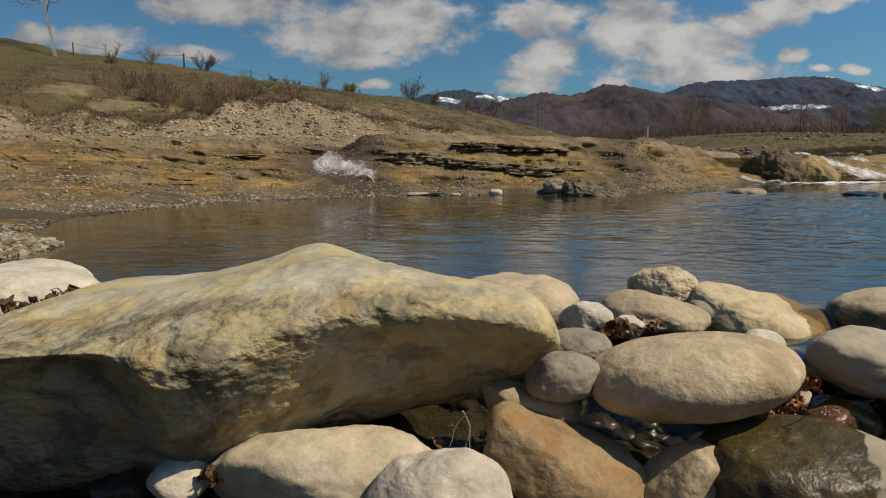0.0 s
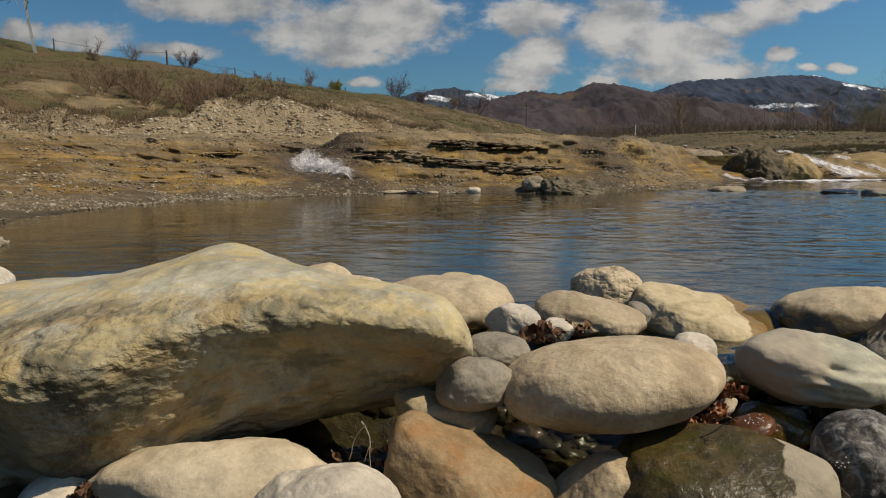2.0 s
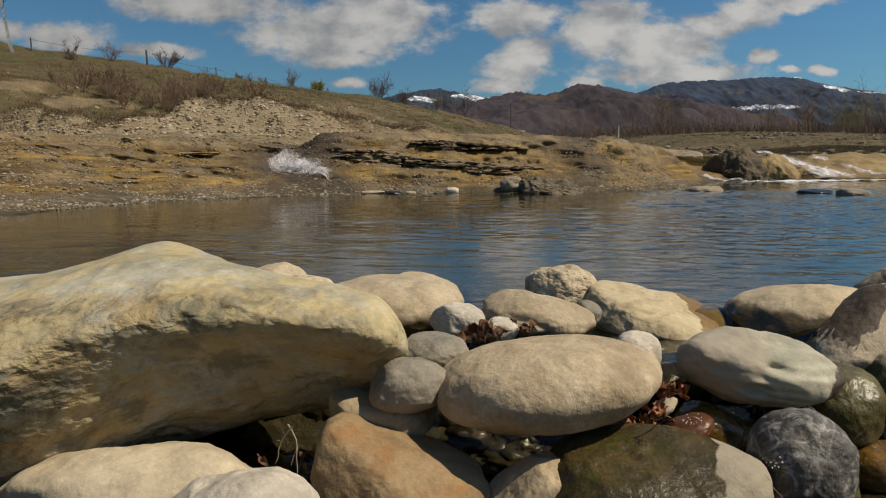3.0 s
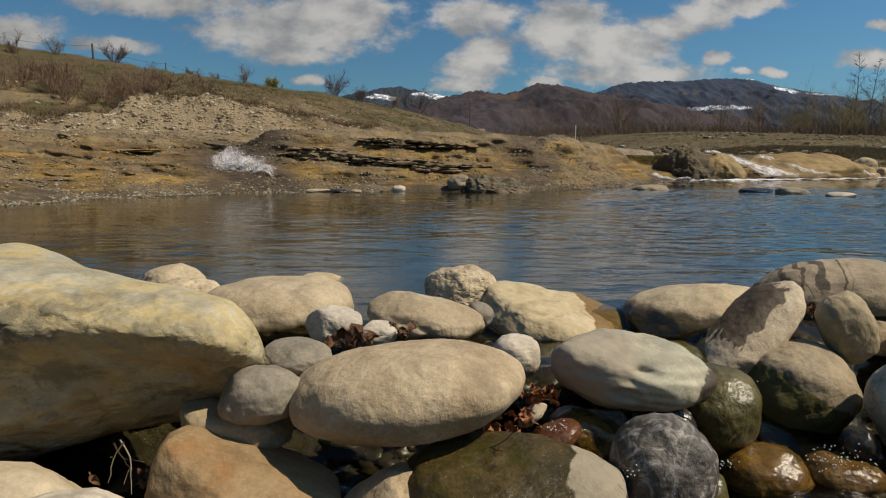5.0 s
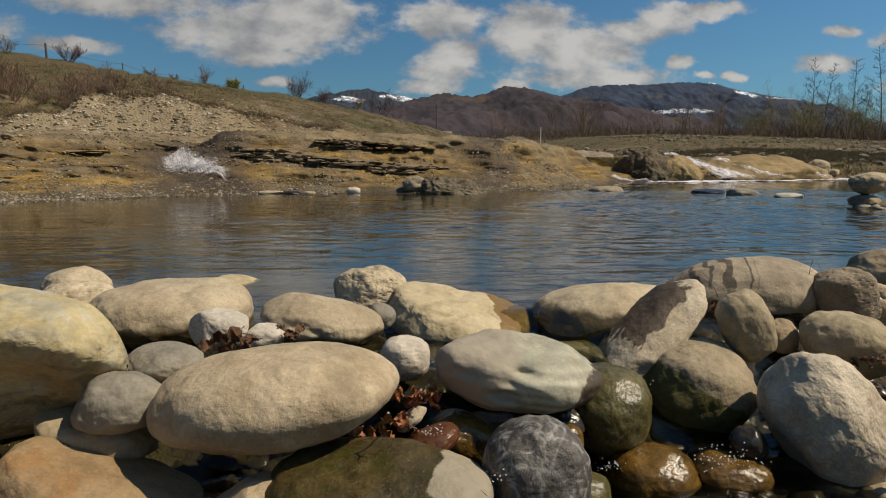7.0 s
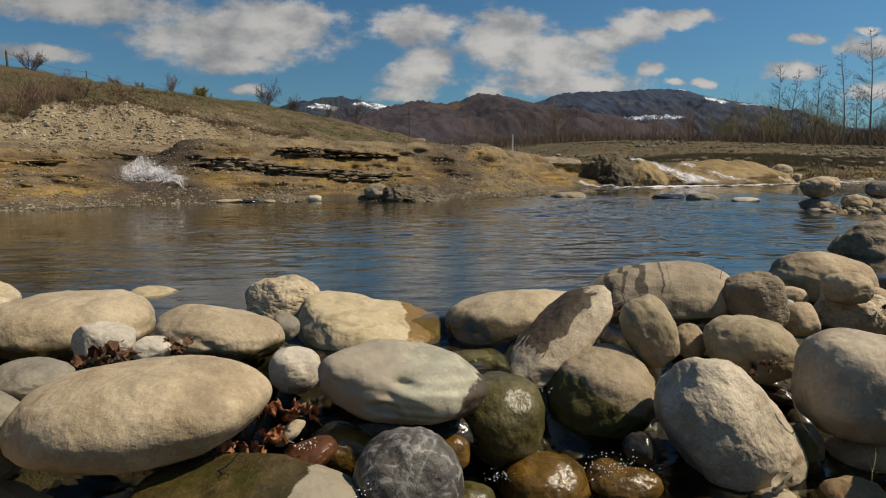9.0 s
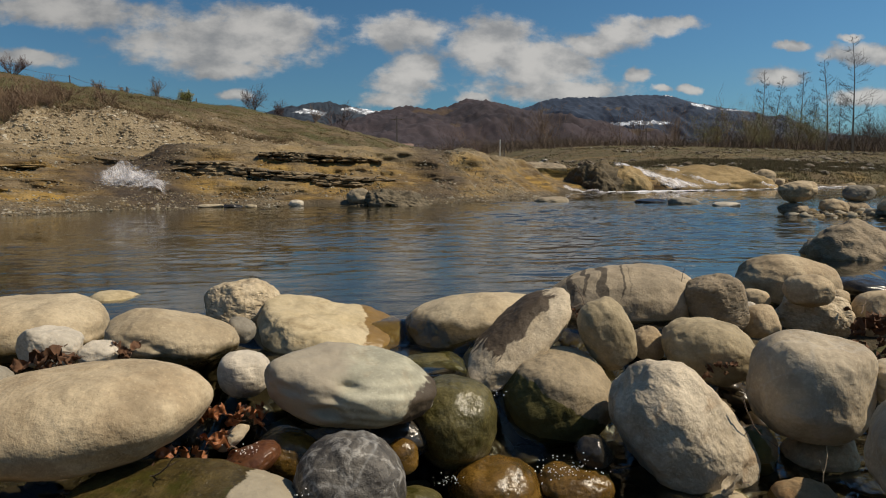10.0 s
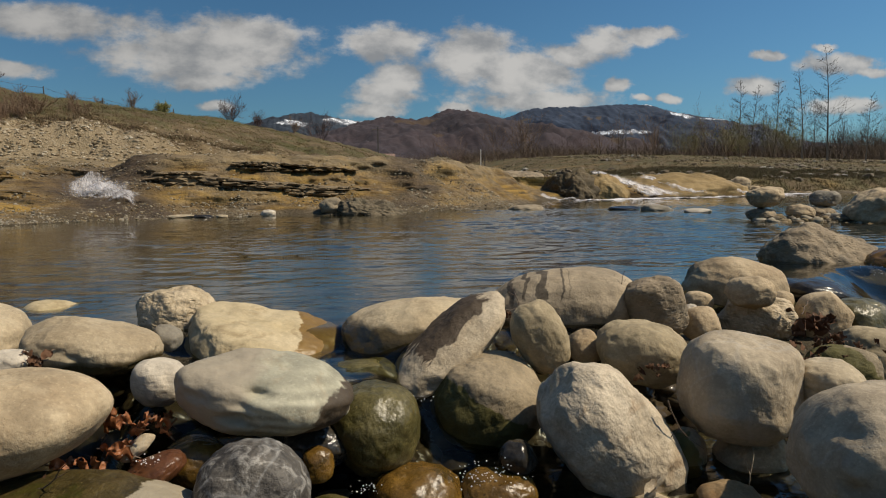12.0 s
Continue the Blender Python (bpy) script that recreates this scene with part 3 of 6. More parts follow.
def ground_material():
    """Bed, silt rock, gravel, grass and scree by the masks of the mesh."""
    m, N = material("river_ground")
    pos = N.add("ShaderNodeTexCoord").outputs["Object"]
    mask = {k: N.add("ShaderNodeAttribute", attribute_name=k).outputs["Fac"] for k in ("turf", "scree", "bare", "bed", "rill")}
    n1, n2, n3 = N.noise(pos, 0.7, 5.0, 0.6), N.noise(pos, 4.0, 5.0, 0.65), N.noise(pos, 30.0, 4.0, 0.6)
    silt = N.mix(N.span(n2, 0.35, 0.65), (0.12, 0.075, 0.022), (0.245, 0.162, 0.05))
    silt = N.mix(N.span(n1, 0.45, 0.62), silt, (0.26, 0.165, 0.034))
    silt = N.mix(N.span(N.noise(N.vec("MULTIPLY", pos, (0.5, 1.0, 5.0)), 3.0, 6.0, 0.65, 0.6), 0.56, 0.70), silt, (0.055, 0.042, 0.022))
    beds = N.add("ShaderNodeTexNoise", {"Vector": N.vec("MULTIPLY", pos, (0.35, 0.6, 14.0)), "Scale": 1.0, "Detail": 6.0, "Roughness": 0.65, "Distortion": 0.6}).outputs[0]
    silt = N.mix(N.span(beds, 0.40, 0.60), N.mix(1.0, silt, (0.55, 0.5, 0.45), "MULTIPLY"), N.mix(1.0, silt, (1.35, 1.3, 1.2), "MULTIPLY"))
    tall = N.math("ADD", N.add("ShaderNodeSeparateXYZ", {0: pos}).outputs[2], N.math("MULTIPLY", N.math("SUBTRACT", n1, 0.5), 0.6))
    crust = N.mix(N.span(n2, 0.3, 0.7), (0.225, 0.163, 0.084), (0.32, 0.25, 0.142))
    silt = N.mix(N.math("MULTIPLY", N.math("MULTIPLY", N.span(tall, 0.60, 0.84), N.span(N.add("ShaderNodeSeparateXYZ", {0: pos}).outputs[0], 7.6, 6.4)), 0.75), silt, crust)
    silt = N.mix(N.math("MULTIPLY", N.span(N.noise(N.vec("MULTIPLY", pos, (0.5, 0.8, 2.5)), 1.3, 6.0, 0.65, 0.8), 0.54, 0.64), 0.7), silt, (0.065, 0.052, 0.020))
    silt = N.mix(N.span(tall, 0.12, 0.02), silt, (0.075, 0.055, 0.028))
    stones = N.add("ShaderNodeTexVoronoi", {"Vector": pos, "Scale": 16.0})
    peb = N.mix(N.span(N.add("ShaderNodeSeparateColor", {0: stones.outputs[1]}).outputs[0], 0.0, 1.0, smooth=False), (0.088, 0.063, 0.035), (0.26, 0.205, 0.13))
    grit = N.span(N.noise(pos, 1.6, 5.0, 0.6), 0.42, 0.58)
    col = N.mix(N.math("MULTIPLY", grit, 0.55), silt, peb)
    rubble = N.mix(N.span(n3, 0.3, 0.7), (0.21, 0.157, 0.088), (0.32, 0.255, 0.16))
    col = N.mix(mask["scree"], col, rubble)
    soil = N.mix(N.span(N.noise(pos, 2.2, 6.0, 0.68), 0.35, 0.65), (0.085, 0.055, 0.024), (0.20, 0.145, 0.075))
    col = N.mix(mask["bare"], col, soil)
    turf = N.mix(N.span(n2, 0.35, 0.65), (0.064, 0.062, 0.016), (0.105, 0.085, 0.029))
    turf = N.mix(N.span(n1, 0.44, 0.6), turf, (0.105, 0.070, 0.032))
    turf = N.mix(N.math("MULTIPLY", N.span(n3, 0.5, 0.7), 0.5), turf, (0.06, 0.05, 0.02))
    col = N.mix(mask["turf"], col, turf)
    bed = N.mix(N.span(n2, 0.35, 0.65), (0.034, 0.026, 0.011), (0.080, 0.057, 0.023))
    col = N.mix(mask["bed"], col, bed)
    col = N.mix(mask["rill"], col, N.mix(N.span(n2, 0.35, 0.65), (0.045, 0.030, 0.015), (0.088, 0.058, 0.029)))
    rough = N.math("SUBTRACT", 0.92, N.math("MULTIPLY", mask["rill"], 0.2))
    h = N.math("ADD", n3, N.math("MULTIPLY", stones.outputs[0], -0.6))
    finish(N, col, rough, h, 0.8, 0.03)
    return m


M_GROUND = ground_material()


# ---- mesh helpers ----
def mesh_of(name, verts, faces, mat, smooth=True):
    me = bpy.data.meshes.new(name)
    verts, faces = np.asarray(verts, np.float32), np.asarray(faces, np.int32)
    k = faces.shape[1]
    me.vertices.add(len(verts))
    me.vertices.foreach_set("co", verts.ravel())
    me.loops.add(faces.size)
    me.loops.foreach_set("vertex_index", faces.ravel())
    me.polygons.add(len(faces))
    me.polygons.foreach_set("loop_start", np.arange(0, faces.size, k, dtype=np.int32))
    me.update(calc_edges=True)
    me.polygons.foreach_set("use_smooth", np.full(len(faces), smooth))
    me.materials.append(mat)
    me.validate()
    return me


def part(name, bm, mat, parent, label="", smooth=False):
    me = bpy.data.meshes.new(name)
    bm.to_mesh(me)
    bm.free()
    me.materials.append(mat)
    me.polygons.foreach_set("use_smooth", np.full(len(me.polygons), smooth))
    ob = new(name, me)
    ob.parent = parent
    return tagged(ob, label)


def part_mesh(name, me, parent, label=""):
    ob = new(name, me)
    ob.parent = parent
    return tagged(ob, label)


BALLS = {}


def ball(sub):
    if sub not in BALLS:
        bm = bmesh.new()
        bmesh.ops.create_icosphere(bm, subdivisions=sub, radius=1)
        BALLS[sub] = np.array([v.co[:] for v in bm.verts]), np.array([[v.index for v in f.verts] for f in bm.faces])
        bm.free()
    return BALLS[sub]


def rock_shape(r, seed, power=2.3, lump=0.10, rough=0.012, cuts=3, cut_at=0.82, sub=6, planes=(), bumps=()):
    """Points of a worn stone: a rounded block with lumps, flat faces and fine relief. planes: (normal, offset) of flat faces, in radii;
    bumps: (place, width, height) of swellings."""
    n, faces = ball(sub)
    rng = random.Random(seed)
    v = n / (np.abs(n) ** power).sum(1)[:, None] ** (1 / power)
    v = v * (1 + lump * fbm(n * 1.4 + seed * 7.1, 3))[:, None]
    flat = [(Vector((rng.uniform(-1, 1), rng.uniform(-1, 1), rng.uniform(-0.6, 0.8))).normalized(), cut_at + rng.uniform(-0.06, 0.12)) for _ in range(cuts)]
    for normal, off in [*flat, *planes]:
        normal = np.array(Vector(normal).normalized())
        over = v @ normal - off
        v = v - normal * (np.logaddexp(0, over / 0.07) * 0.07 * 0.8)[:, None]
    for place, width, high in bumps:
        g = np.exp(-((v - np.array(place)) ** 2).sum(1) / width**2)
        v = v * (1 + high * g)[:, None]
    low, top = v.min(0), v.max(0)
    p = (v - (low + top) / 2) * 2 / (top - low) * np.array(r)
    size = float(np.mean(r))
    p = p + n * (rough * size * 4 * fbm(p / size * 2.2 + seed * 3.3, 5, 0.55))[:, None]
    return p, faces


def rock(name, label, c, r, mat, seed, turn=(0, 0, 0), category="stone", group="", **shape):
    """A stone at c with half sizes r; turn: degrees as pose() takes them."""
    p, faces = rock_shape(r, seed, **shape)
    ob = new(name, mesh_of(name, p, faces, mat))
    ob.matrix_world = pose(*c, *turn)
    return tagged(ob, label, category, group)


# ---- ground ----
SHORE = [(-1.6, -40), (-1.62, 2.0), (-1.74, 2.7), (-1.98, 3.4), (-2.5, 4.1), (-2.85, 4.8), (-3.05, 5.9), (-2.8, 7.0), (-2.2, 8.0), (-1.6, 8.6), (-0.8, 9.2), (-0.4, 9.5), (0.65, 9.75),
         (1.6, 9.75), (2.5, 10.1), (3.6, 11.0), (4.6, 12.0), (6.0, 14.8), (7.2, 16.6), (8.5, 17.5), (12.4, 19.2), (15.8, 21.5), (20.2, 24.6), (30, 29), (90, 50), (900, 400)]


def inland(x, y):
    """Distance from the shoreline, positive on the land."""
    best = np.full(np.shape(x), 1e9)
    side = np.zeros(np.shape(x))
    for (ax, ay), (bx, by) in zip(SHORE, SHORE[1:]):
        dx, dy = bx - ax, by - ay
        t = np.clip(((x - ax) * dx + (y - ay) * dy) / (dx * dx + dy * dy), 0, 1)
        dist = np.hypot(x - ax - t * dx, y - ay - t * dy)
        cross = dx * (y - ay) - dy * (x - ax)
        near = dist < best - 1e-9
        best, side = np.where(near, dist, best), np.where(near, cross, side)
    return np.where(side > 0, best, -best)


CREST_X = [-60, -17, -8.2, -3, 2.9, 8.3, 12, 16]
CREST_Y = [22, 26, 28, 32, 45, 58, 65, 75]
CREST_Z = [9.0, 5.05, 3.75, 3.4, 3.15, 2.85, 2.6, 2.0]
FOOT_X = [-60, -11, -7, -3, 0, 3, 8, 12, 16]
FOOT_Y = [13, 15.5, 16.6, 17.5, 19, 24, 44, 58, 72]
BLUFF_X = [-60, -11, -9, -7.6, -6.5, -6.1, -4.1, -2.9, -1.6, 1.0, 5.0, 16]
BLUFF_Z = [2.0, 1.7, 1.55, 1.45, 1.5, 2.12, 2.08, 1.85, 1.5, 1.3, 1.2, 1.2]


def shelf_top(x, y):
    return 0.86 - 0.10 * step(x, 4.4, 6.2) + 0.05 * fbm2(x, y, 0.5, 3, 4.0)


def ground_height(x, y):
    """Height of the ground, with masks of turf, scree, bed and the wet rill."""
    d = inland(x, y) + 0.15 * fbm2(x, y, 0.8, 4, 1.0)
    # the silt shelf on the far bank widens to a gravel slope on the left
    top = shelf_top(x, y)
    wide = 1 + 0.9 * step(-x, 0.8, 3.4) - 0.45 * step(x, 1.8, 3.8)
    e = d / wide
    rise = 0.10 * step(e, 0, 0.5) + 0.26 * step(e, 0.35, 1.3) + (top - 0.36) * step(e, 1.1, 2.5)
    rise = rise * (0.25 + 0.75 * step(y, 2.5, 6.5))
    cut = step(x, 16.5, 19.0)
    right_rise = 0.62 * (step(d, 0, 3.0) * (1 - cut) + step(d, 0.1, 1.3) * cut) + 0.055 * (0.5 + 0.5 * step(x, 12, 36)) * np.clip(d - 2.5, 0, 40) + 0.04 * step(x, 15, 22) * np.clip(d - 1.2, 0, 26) + 0.03 * np.clip(d - 42, 0, 90)
    r = step(x, 5.6, 7.2)
    land = rise * (1 - r) + right_rise * r
    land = land + (np.clip(y - 20, 0, 140) * (0.036 - 0.007 * step(x, 0, 4))) * (1 - r)
    # the rill cuts a notch into the shelf
    rx = -2.0 + 0.92 * np.clip(10.6 - y, 0, 2)
    notch = np.exp(-(((x - rx) / (0.38 + 0.25 * np.clip(10.3 - y, 0, 1))) ** 2)) * step(d, 0.0, 0.25) * (1 - step(y, 13.0, 15.0))
    soak = 1.5 * np.exp(-(((x - rx - 0.15) / 0.72) ** 2)) * step(d, -0.1, 0.1) * (1 - step(y, 12.4, 13.4))
    soak = np.maximum(soak, 0.8 * np.exp(-(((x - 2.95 + 0.2 * fbm2(x, y, 1.5, 3, 29.0)) / 0.33) ** 2)) * step(d, 0.1, 0.5) * (1 - step(d, 1.9, 2.5)) * (y < 16))
    land = land - 0.15 * notch * step(land, 0.15, 0.5)
    # hill on the left
    foot, crest, crest_z = np.interp(x, FOOT_X, FOOT_Y), np.interp(x, CREST_X, CREST_Y), np.interp(x, CREST_X, CREST_Z)
    bluff_z = np.interp(x, BLUFF_X, BLUFF_Z) + 0.10 * fbm2(x, x * 0, 1.3, 3, 8.0)
    bluff_w = 0.8 + 1.4 * step(x, -7.0, -6.0)
    along = y - foot + 0.35 * fbm2(x, y, 0.9, 4, 2.0)
    up = 1.0 + (bluff_z - 1.0) * step(along, 0, bluff_w)
    to_crest = np.clip((y - foot - bluff_w) / np.maximum(crest - foot - bluff_w, 1), 0, 1)
    up = up + (crest_z - bluff_z) * (to_crest ** 0.9) * step(along, 0.3, bluff_w + 0.6)
    up = up - 0.05 * np.clip(y - crest, 0, 30)
    ends = 1 - step(x, 12, 20)
    hill = np.where(y > foot - 1.0, up * ends, -1)
    z = np.where((hill > land) & (y > foot - 0.5), hill, land)
    on_hill = (hill > land - 0.02) & (y > foot - 0.5)
    # pond bed and the lower stream bed this side of the dam
    depth = 0.03 + 0.22 * np.clip(-d, 0, 1.6) + 0.10 * np.clip(-d - 1.6, 0, 3)
    bed = -np.minimum(depth, 0.75) * (0.6 + 0.6 * step(x, -1.2, 1.2)) + 0.03 * fbm2(x, y, 3.0, 4, 5.0)
    bed = np.maximum(bed, np.where(y < 4.5, -0.085 - 0.20 * np.clip(y - 2.15, 0, 3) + 0.02 * fbm2(x, y, 5.0, 3, 30.0), -9))
    dam = step(y, 1.35, 2.1)
    bed = bed * dam + (-0.36 + 0.03 * fbm2(x, y, 4.0, 3, 6.0)) * (1 - dam)
    z = np.where(d > 0, z, bed)
    # spit under the cairn stones
    e = np.hypot((x - 7.65) / 2.0, (y - 6.62) / 0.62) + 0.14 * fbm2(x, y, 2.2, 3, 28.0)
    z = np.where(d <= 0, np.maximum(z, 0.03 * (1 - step(e, 0.7, 0.95)) - 0.5 * step(e, 0.8, 1.7)), z)
    # unseen bank added behind the camera: keeps low sky light off the shaded fronts
    z = z + 2.0 * step(-y, 0.9, 5.5) * step(-d, -2.0, 1.0) + 0.04 * np.clip(-y - 5, 0, 40)
    rough = 0.02 + 0.05 * step(y, 12, 20)
    z = z + rough * fbm2(x, y, 2.5, 5, 7.0) * np.where(d > 0, 1, 0.4)
    z = z + 0.075 * step(d, 0.3, 1.2) * (1 - step(y, 15, 20)) * fbm2(x * 0.6, y, 1.3, 4, 27.0)
    z = z + 0.25 * step(y, 19, 28) * fbm2(x, y, 0.25, 4, 9.0) * on_hill * 0.5
    scree = on_hill * (1 - step(along, bluff_w * 0.85, bluff_w * 1.15)) * (1 - 0.95 * step(x + 0.5 * fbm2(x, y, 0.8, 3, 44.0), -3.0, -1.7))
    patches = step(fbm2(x, y, 0.9, 4, 11.0), 0.25, 0.5)
    turf = on_hill * step(along, bluff_w * 0.85, bluff_w * 1.15) * (1 - 0.75 * patches * (1 - step(y, 19, 23)))
    bare = step(fbm2(x, y, 0.6, 4, 45.0), -0.25, 0.25) * step(x, -3.6, -2.2) * (1 - step(to_crest, 0.55, 0.85)) * on_hill
    turf = turf * (1 - 0.85 * bare)
    plain = (step(d, 1.2, 4.0) * (1 - cut) + step(d, 0.15, 0.5) * cut) * r * (0.45 + 0.55 * step(fbm2(x, y, 0.4, 4, 12.0), -0.6, 0.0))
    turf = np.maximum(turf, plain * 0.9)
    turf = np.where(y > 100, 1.0, turf)
    return z, dict(turf=turf, scree=scree, bare=bare, bed=np.where(d > 0, step(-z, -0.05, 0.02), 1.0), rill=np.clip(soak, 0, 1))


def spread(lo, hi, fine, grow, edge_lo, edge_hi):
    mid = list(np.arange(lo, hi, fine))
    s, v = fine, hi
    while v < edge_hi:
        mid.append(v)
        s *= grow
        v += s
    s, v, first = fine, lo, []
    while v > edge_lo:
        s *= grow
        v -= s
        first.append(v)
    return np.array(first[::-1] + mid + [edge_hi])


def grid_faces(nx, ny):
    i, j = np.meshgrid(np.arange(nx - 1), np.arange(ny - 1))
    a = (j * nx + i).ravel()
    return np.stack([a, a + 1, a + nx + 1, a + nx], 1)


gx = spread(-7.0, 8.0, 0.045, 1.05, -2600, 2600)
gy = spread(6.0, 15.0, 0.04, 1.025, -40, 4000)
GX, GY = np.meshgrid(gx, gy)
GZ, MASKS = ground_height(GX, GY)
# bedding layers: harder bands of the shelf stand out over the softer ones
shore = inland(GX, GY)
face = step(shore, 0.25, 0.8) * (1 - step(shore, 2.2, 3.2)) * step(GX, -1.0, 0.0) * (1 - step(GX, 2.9, 4.2))
level = GZ + 0.05 * fbm2(GX, GY, 0.6, 3, 13.0) - 0.012 * GX
broken = step(fbm2(GX, GY * 0.3, 1.1, 4, 15.0), -0.15, 0.35)
layer = np.tanh(2.4 * np.sin(level * 2 * np.pi / 0.235 + 1.2)) * broken + 0.35 * np.sin(level * 2 * np.pi / 0.085)
out = face * (0.02 * layer + 0.07 * fbm2(GX, GY, 3.0, 5, 14.0))
soft = step(shore, 0.4, 1.5) * (1 - step(shore, 3.6, 5.0)) * (1 - step(GX, -2.6, -1.6)) * (0.045 * np.tanh(1.8 * np.sin(level * 2 * np.pi / 0.31)) * broken + 0.19 * fbm2(GX, GY, 2.2, 5, 16.0))
GYS = GY - out - soft - 0.10 * step(shore, 0.2, 1.0) * (1 - step(shore, 4, 6)) * fbm2(GX, GZ * 4, 1.8, 5, 18.0)
ground_mesh = mesh_of("ground", np.stack([GX.ravel(), GYS.ravel(), GZ.ravel()], 1), grid_faces(len(gx), len(gy)), M_GROUND)
for k, v in MASKS.items():
    ground_mesh.attributes.new(k, "FLOAT", "POINT").data.foreach_set("value", np.clip(v, 0, 1).astype(np.float32).ravel())
tagged(new("ground", ground_mesh), "river bank of tan silt rock, gravel and dry turf", "ground", kind="structure")


def height_at(x, y):
    return float(ground_height(np.array([[float(x)]]), np.array([[float(y)]]))[0][0, 0])


# ---- water ----
wx = spread(-3.4, 8.5, 0.034, 1.06, -8, 60)
wy = spread(1.2, 11.0, 0.019, 1.06, 0.2, 40)
WX, WY = np.meshgrid(wx, wy)
lip = 1.93 + 0.05 * fbm2(WX, WY, 2.0, 2, 20.0) + 0.55 * step(WX, 2.02, 2.5) + 0.5 * step(WX, 3.0, 3.8)
fall = step(WY, lip - 0.42, lip)
lively = (0.20 + 0.80 * step(WX + 0.25 * WY, 0.2, 3.6)) * (0.55 + 0.45 * step(fbm2(WX, WY, 0.5, 2, 23.0), -0.3, 0.3))
waves = 0.0060 * fbm2(WX * 2.9, WY * 4.6, 1.0, 3, 21.0) + 0.0046 * fbm2(WX * 9.0, WY * 13.0, 1.0, 2, 22.0)
# over the middle of the dam the water slides across a wet step before it drops
shelf_mid = step(WX, 0.80, 0.95) * (1 - step(WX, 1.40, 1.52))
stepped = -0.042 * (1 - step(WY, 1.93, 2.05)) - 0.193 * (1 - step(WY, 1.48, 1.62))
WZ = -0.235 * (1 - fall) * (1 - shelf_mid) + stepped * shelf_mid + waves * lively * (0.35 + 0.65 * step(WY, lip, lip + 1.2)) + 0.012 * (1 - fall) * fbm2(WX, WY, 9.0, 3, 24.0)
pond = new("pond", mesh_of("pond", np.stack([WX.ravel(), WY.ravel(), WZ.ravel()], 1), grid_faces(len(wx), len(wy)), M_WATER))
pond.visible_shadow = False
tagged(pond, "clear rippled river pool reflecting blue sky and cloud", "water", kind="structure")

# ---- mountains ----
def mountain(name, label, y, depth, crest, mat, seed, x0, x1, amp, trees):
    """A ridge whose crest runs through the knots (slope to the side, slope upwards) as seen from the river; trees: height of the woods on it."""
    n, m = 620, 110
    xs = np.linspace(x0, x1, n)
    X, V = np.meshgrid(xs, np.linspace(-1, 1, m))
    ridge = np.interp(xs, [1 + a * y for a, b in crest], [0.4 + b * y for a, b in crest])
    for _ in range(2):
        ridge = np.convolve(np.pad(ridge, 4, mode="edge"), np.ones(9) / 9, "valid")
    spur = fbm2(X, V * depth, 5.0 / depth, 5, seed)
    gully = np.abs(fbm2(X + 0.3 * V * depth, V * depth * 0.35, 11.0 / depth, 4, seed + 2))
    fall = (1 - np.abs(V)) ** 0.9
    Z = ridge[None] * fall * (1 + (0.20 * spur - 0.12 * gully) * np.abs(V) * 2) + amp * spur * np.abs(V)
    Z += trees * fbm2(X, V * depth, 0.12 * 900 / y, 3, seed + 5)
    ob = new(name, mesh_of(name, np.stack([X.ravel(), (y + V * depth).ravel(), Z.ravel()], 1), grid_faces(n, m), mat))
    return tagged(ob, label, "mountain", kind="structure")


def mountain_material(name, a, b, snow=None, meadow=None):
    m, N = material(name)
    pos = N.add("ShaderNodeTexCoord").outputs["Object"]
    n1, n2 = N.noise(pos, 0.008, 6.0, 0.6), N.noise(pos, 0.06, 5.0, 0.7)
    col = N.mix(N.span(n1, 0.35, 0.65), a, b)
    col = N.mix(N.math("MULTIPLY", N.span(n2, 0.45, 0.65), 0.5), col, tuple(c * 0.45 for c in a))
    if meadow:
        col = N.mix(N.span(N.noise(pos, 0.012, 4.0, 0.55, 0.6), 0.62, 0.66), col, meadow)
    if snow:
        torn = N.vec("ADD", pos, N.vec("MULTIPLY", N.vec("SUBTRACT", N.add("ShaderNodeTexNoise", {"Vector": pos, "Scale": 0.018, "Detail": 6.0, "Roughness": 0.65}).outputs[1], (0.5, 0.5, 0.5)), (110.0, 0.0, 40.0)))
        trees = N.span(N.noise(N.vec("MULTIPLY", pos, (1.0, 1.0, 2.5)), 0.045, 4.0, 0.7), 0.52, 0.44)
        for cx, cz, half_w, half_h in snow:
            off = N.vec("MULTIPLY", N.vec("SUBTRACT", torn, (cx, 0, cz)), (1 / half_w, 0, 1 / half_h))
            field = N.span(N.add("ShaderNodeVectorMath", {0: off}, operation="LENGTH").outputs["Value"], 1.05, 0.8)
            field = N.math("MULTIPLY", field, N.math("ADD", 0.25, N.math("MULTIPLY", trees, 0.75)))
            col = N.mix(field, col, (0.80, 0.83, 0.88))
    finish(N, col, 0.95, n2, 0.35, 4.0)
    return m


